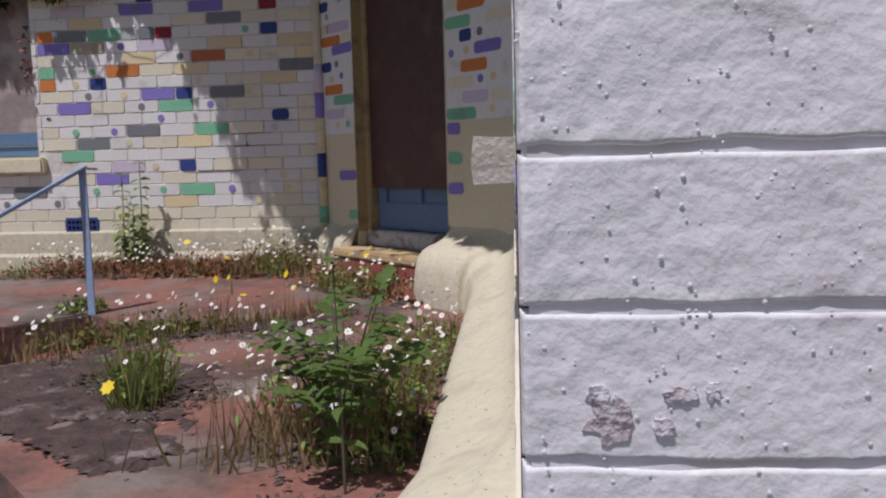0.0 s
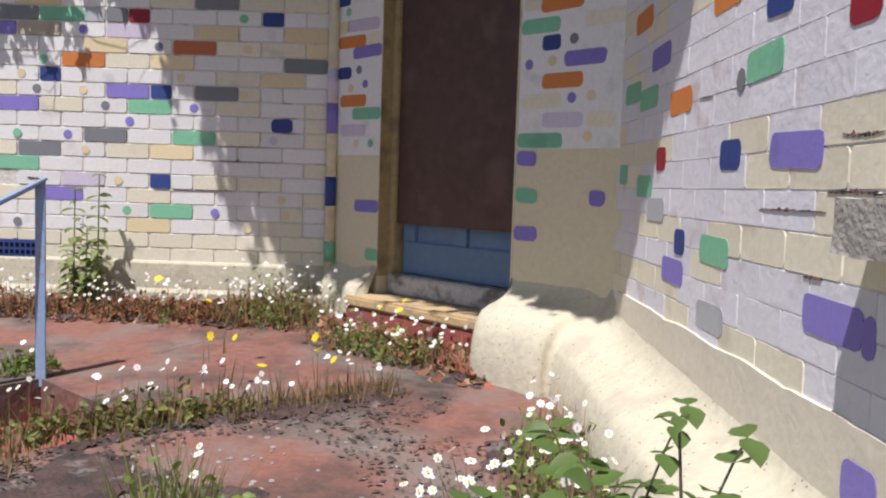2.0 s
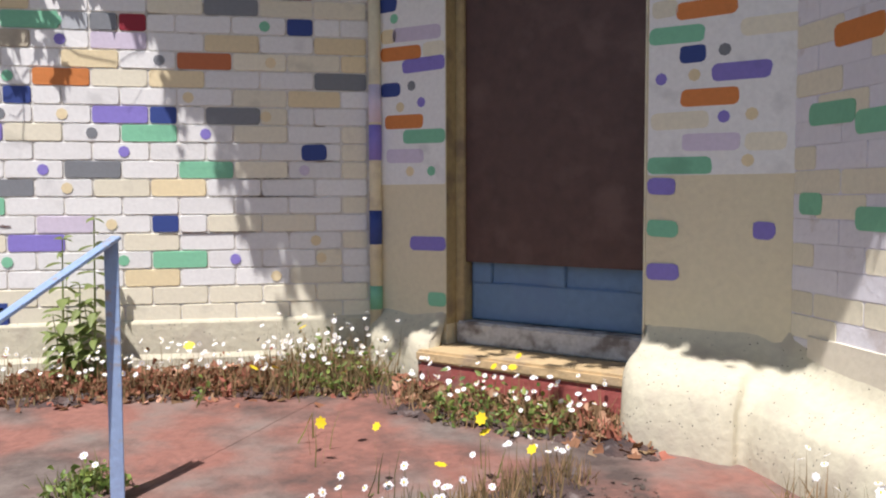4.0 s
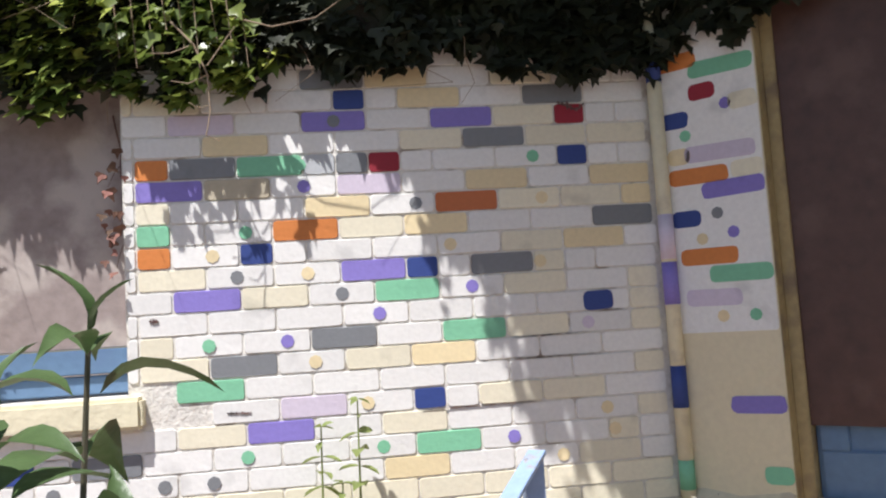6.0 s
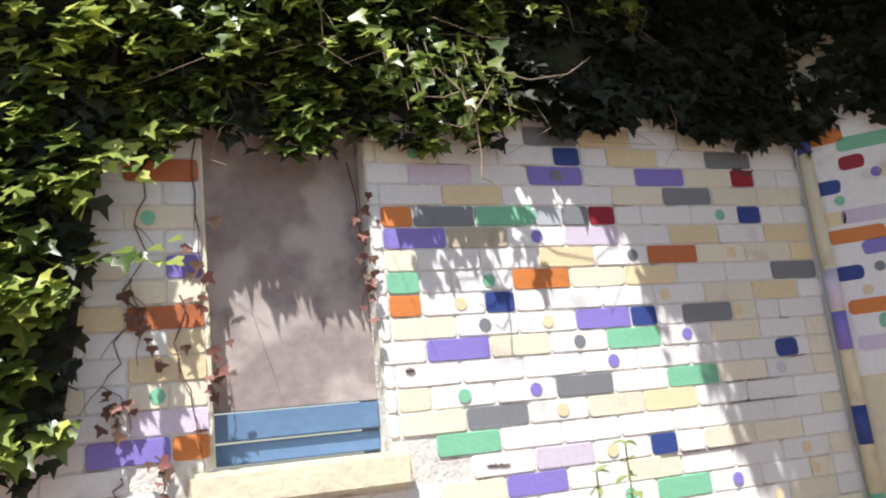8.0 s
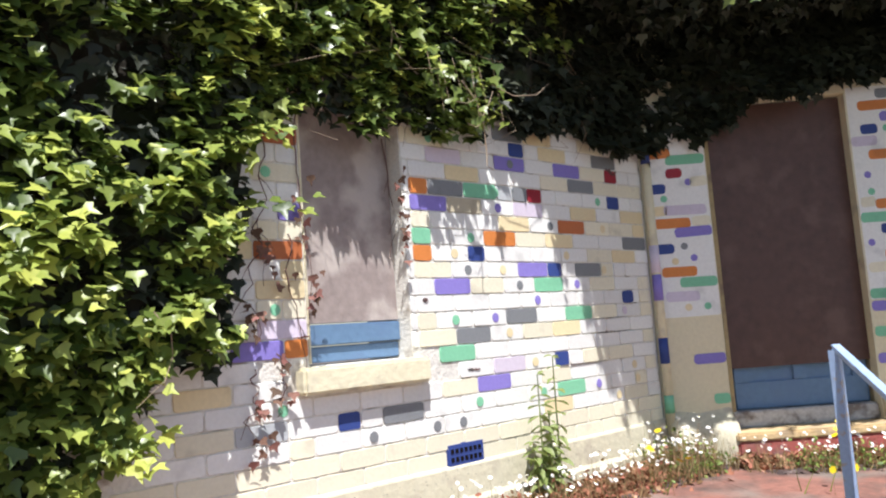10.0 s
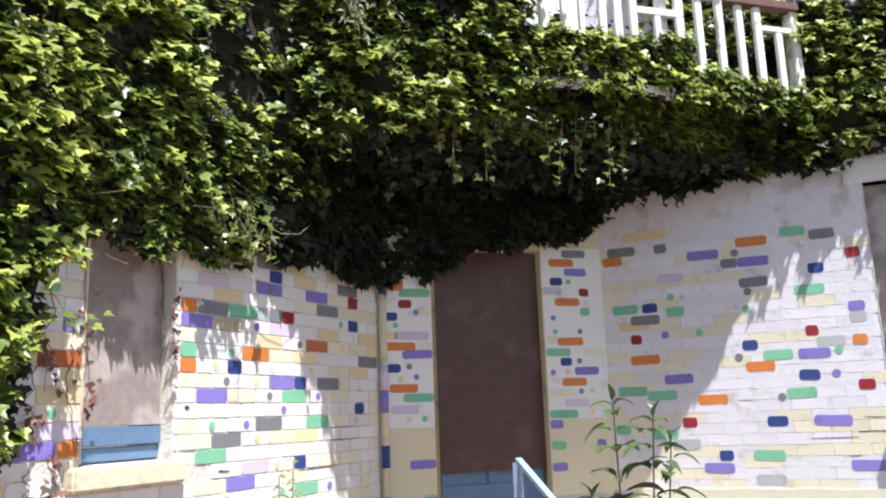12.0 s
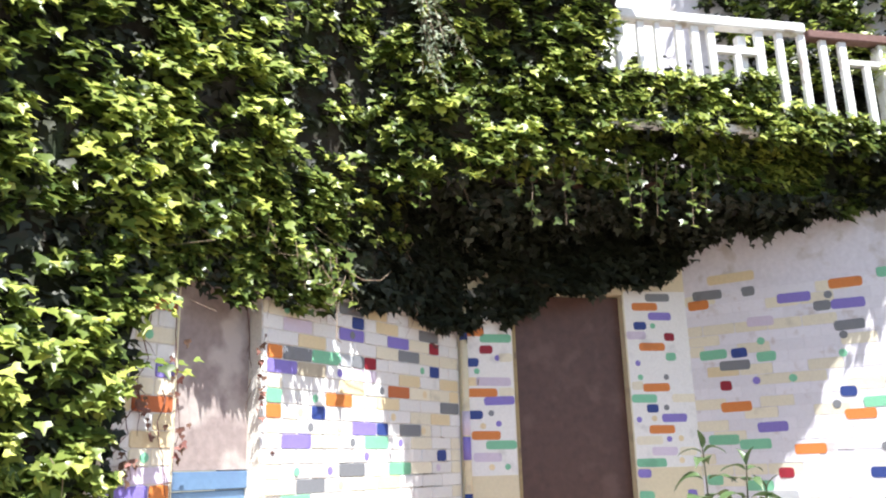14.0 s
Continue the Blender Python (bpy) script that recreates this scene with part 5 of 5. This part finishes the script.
clump("daisy_bed", "daisies among grass along the terrace joint", [(-0.62 + 0.13 * k, -2.05 + 0.09 * k, 0.11) for k in range(8)] + [(-0.55, -2.25, 0.1), (-0.7, -2.2, 0.08)], 680, 0.17, 60, (straw, grass_leaf), 0.4)
clump("daisy_bed", "tall fleabane daisies round the feathery weed", [(0.62, -2.95, 0.14), (0.70, -3.15, 0.16), (0.66, -2.75, 0.12), (0.55, -3.25, 0.1)], 260, 0.28, 60, (straw, weed_leaf), 0.3)
clump("grass_tuft", "upright tuft of green grass in a terrace crack", [(0.07, -2.74, 0.10), (0.03, -2.62, 0.09), (0.09, -2.84, 0.07)], 300, 0.32, 6, green_mats, 0.25, category="grass")
clump("grass_tuft", "low dry grass along the terrace joint", [(-0.35 + 0.12 * k, -1.82 + 0.075 * k, 0.09) for k in range(7)], 420, 0.13, 0, (straw, grass_leaf), 0.4, category="grass")
clump("grass_tuft", "green weeds at the foot of the handrail", [(-0.95, -1.22, 0.09), (-1.02, -1.30, 0.06)], 120, 0.13, 3, green_mats, 0.9, category="weeds")
clump("daisy_bed", "daisies at the edge of the landing", [(-1.9, -0.28, 0.12), (-2.2, -0.26, 0.1)], 90, 0.13, 14, (straw, weed_leaf), 0.7)
clump("dandelions", "yellow dandelion flowers on thin stalks", [(-0.7, -0.32, 0.16), (-0.4, -0.3, 0.16), (-0.55, -0.3, 0.14), (-0.4, -1.0, 0.2), (0.0, -1.5, 0.25), (0.3, -0.9, 0.2), (0.35, -3.3, 0.1)], 30, 0.24, 20, green_mats, 0.2, gold, 0.036, "flowers")

def leaf_drift(name, label, n, mat, low, high):
    """Fallen leaves heaped against the wall and the doorstep."""
    s = rng.random(n)
    off = np.abs(rng.normal(0, 0.12, n))
    lx = np.where(s < 0.62, -1.5 + s / 0.62 * 1.45, 0.0 + (s - 0.62) / 0.38 * 0.72)
    ly = np.where(s < 0.62, -0.07 - off, -0.36 - (s - 0.62) / 0.38 * 0.64 - off)
    lz = np.array([rise(a, b) for a, b in zip(lx, ly)]) + rng.random(n) * 0.075 * np.clip(1 - off / 0.22, 0.1, 1)
    drift = part(name, scatter(name, IVY, np.stack([lx, ly, lz], 1), rng.normal(0, 0.55, (n, 3)) + (0, -0.25, 0.9), rng.normal(0, 1, (n, 3)) * (1, 1, 0.3), rng.uniform(low, high, n), mat), None)
    return tagged(drift, label, "leaves", kind="stuff")


leaf_drift("leaf_litter", "drift of dry brown leaves along the foot of the wall", 1900, dead_leaf, 0.03, 0.065)
leaf_drift("leaf_litter", "pale curled dead leaves among the brown drift", 700, pale_dead_leaf, 0.03, 0.06)


def on_terrace(x, y):
    """Whether a spot lies on the terrace, clear of the steps."""
    beside_steps = x > -0.25 + (y + 1.82) * 0.835 if y > -2.6 else y > -2.56 - (x + 0.94) * 0.68 and y > -2.94 - (x + 0.35) * 0.917
    return beside_steps and x < 0.98


def soil_sheet(label, spots, seed):
    """Thin crust of soil and dead stuff with a ragged outline, lying on the terrace."""
    bm = bmesh.new()
    cell = 0.016
    xs, ys = [s[0] for s in spots], [s[1] for s in spots]
    reach = max(s[2] for s in spots) * 1.5
    x0, y0 = min(xs) - reach, min(ys) - reach
    nx, ny = int((max(xs) + reach - x0) / cell), int((max(ys) + reach - y0) / cell)
    grid = {}
    for i in range(nx):
        for k in range(ny):
            x, y = x0 + i * cell, y0 + k * cell
            near = max(1 - math.hypot(x - sx, y - sy) / sr for sx, sy, sr in spots) + 0.6 * noise.noise((x * 4.2, y * 4.2, seed)) + 0.45 * noise.noise((x * 13, y * 13, seed)) + 0.3 * noise.noise((x * 34, y * 34, seed))
            if near > 0 and (y > -1.3 or on_terrace(x, y)):
                height = rise(x, y) - 0.004 + 0.017 * min(1.0, near * 2.2) + 0.004 * noise.noise((x * 30, y * 30, seed))
                grid[i, k] = bm.verts.new((x + 0.008 * noise.noise((x * 40, y * 40, 1)), y + 0.008 * noise.noise((x * 40, y * 40, 9)), height))
    for (i, k), v in list(grid.items()):
        ring = [grid.get(c) for c in ((i, k), (i + 1, k), (i + 1, k + 1), (i, k + 1))]
        if all(ring):
            bm.faces.new(ring).smooth = True
    return tagged(part("soil", bm, soil_crust), label, "soil", kind="stuff")


soil_sheet("dark crust of soil and dead stalks on the terrace", [(-0.2, -2.85, 0.36), (-0.02, -2.55, 0.26), (-0.42, -2.5, 0.28), (0.1, -3.1, 0.3), (-0.6, -2.6, 0.25), (-0.3, -2.3, 0.2)], 1.0)
soil_sheet("soil gathered along the terrace joint", [(-0.62 + 0.13 * k, -2.05 + 0.09 * k, 0.14) for k in range(8)], 2.0)
soil_sheet("soil and dead leaves along the foot of the wall", [(-1.6 + 0.17 * k, -0.22, 0.16) for k in range(10)] + [(0.1 + 0.15 * k, -0.62 - 0.12 * k, 0.16) for k in range(5)], 3.0)
soil_sheet("soil heaped beside the flared plinth", [(0.84, -1.9 - 0.2 * k, 0.15) for k in range(7)], 4.0)
n = 5200
gx, gy = np.concatenate([rng.uniform(-0.65, 1.0, n), rng.normal(-0.25, 0.28, n)]), np.concatenate([rng.uniform(-3.5, -1.3, n), rng.normal(-2.75, 0.32, n)])
keep = np.array([noise.noise((a * 1.6, b * 1.6, 2.0)) > 0.0 for a, b in zip(gx, gy)]) & np.array([on_terrace(a, b) for a, b in zip(gx, gy)])
gx, gy = gx[keep], gy[keep]
n = len(gx)
debris = part("debris", scatter("debris", OVAL, np.stack([gx, gy, np.full(n, 0.006)], 1), rng.normal(0, 0.25, (n, 3)) + (0, 0, 1), rng.normal(0, 1, (n, 3)) * (1, 1, 0.1), rng.uniform(0.006, 0.028, n), dirt), None)
tagged(debris, "scattered dark plant debris and grit on the terrace", "debris", kind="stuff")

n = 300
sx, sy = rng.normal(-0.1, 0.3, n), rng.normal(-2.45, 0.4, n)
keep = np.array([on_terrace(a, b) for a, b in zip(sx, sy)])
sx, sy = sx[keep], sy[keep]
n = len(sx)
grit = part("grit", scatter("grit", DOME, np.stack([sx, sy, np.full(n, 0.001)], 1), np.tile((0.0, 0.0, 1.0), (n, 1)), rng.normal(0, 1, (n, 3)) * (1, 1, 0), rng.uniform(0.004, 0.016, n), grit_stone), None)
tagged(grit, "pale grit and pebbles strewn on the terrace", "pebbles", kind="stuff")

# dead ivy leaves on the wall beside the window
withered = material("withered_ivy_leaf", (0.19, 0.10, 0.065), 0.8, 0.25, 40, 0.1, translucent=0.1)
vine = thing("dead_vine", "dry brown vine stems clinging round the boarded window", "vine")
for x, top, foot, sway in ((-2.455, 1.85, 0.95, 0.05), (-1.94, 1.75, 1.22, 0.04), (-2.62, 1.72, 1.1, 0.09), (-2.68, 1.35, 0.9, 0.1), (-2.52, 1.3, 0.78, 0.08),
                           (-2.58, 0.85, 0.62, 0.1), (-2.7, 0.8, 0.55, 0.08)):
    depth = 0.07 if -2.43 < x < -1.92 else -0.012
    pts = [(x + sway * (noise.noise((x * 7, q * 2.2 + top, 1.0)) + 0.6 * noise.noise((x * 9, q * 7 + foot, 3.0))), depth + 0.008 * noise.noise((x * 9, q * 6, 4.0)), top + (foot - top) * q) for q in np.linspace(0, 1, 16)]
    part("stem", tube(pts, 0.0032, 0.35, 5), rusty_brown, vine)
    for q in (0.35, 0.7):
        base = np.array(pts[int(q * 15)])
        part("side_twig", tube([base, base + (0.03 * math.sin(x * 50 + q), -0.01, -0.03), base + (0.06 * math.sin(x * 50 + q), -0.012, -0.075)], 0.002, 0.4, 5), rusty_brown, vine)
n = 84
tuft = rng.integers(0, 8, n)
wx = np.array((-2.47, -2.44, -1.95, -1.935, -2.62, -2.70, -2.60, -2.68))[tuft] + rng.normal(0, 0.03, n)
wz = np.array((1.38, 1.12, 1.45, 1.28, 1.22, 1.0, 0.72, 0.6))[tuft] + rng.normal(0, 0.07, n)
dead = part("dead_ivy", scatter("dead_ivy", IVY, np.stack([wx, np.full(n, -0.03), wz], 1), rng.normal(0, 0.4, (n, 3)) + (0, -1, 0.2), rng.normal(0, 0.4, (n, 3)) + (0, 0, -1), rng.uniform(0.025, 0.05, n), withered), None)
tagged(dead, "withered brown ivy leaves clinging beside the window", "ivy", kind="stuff")
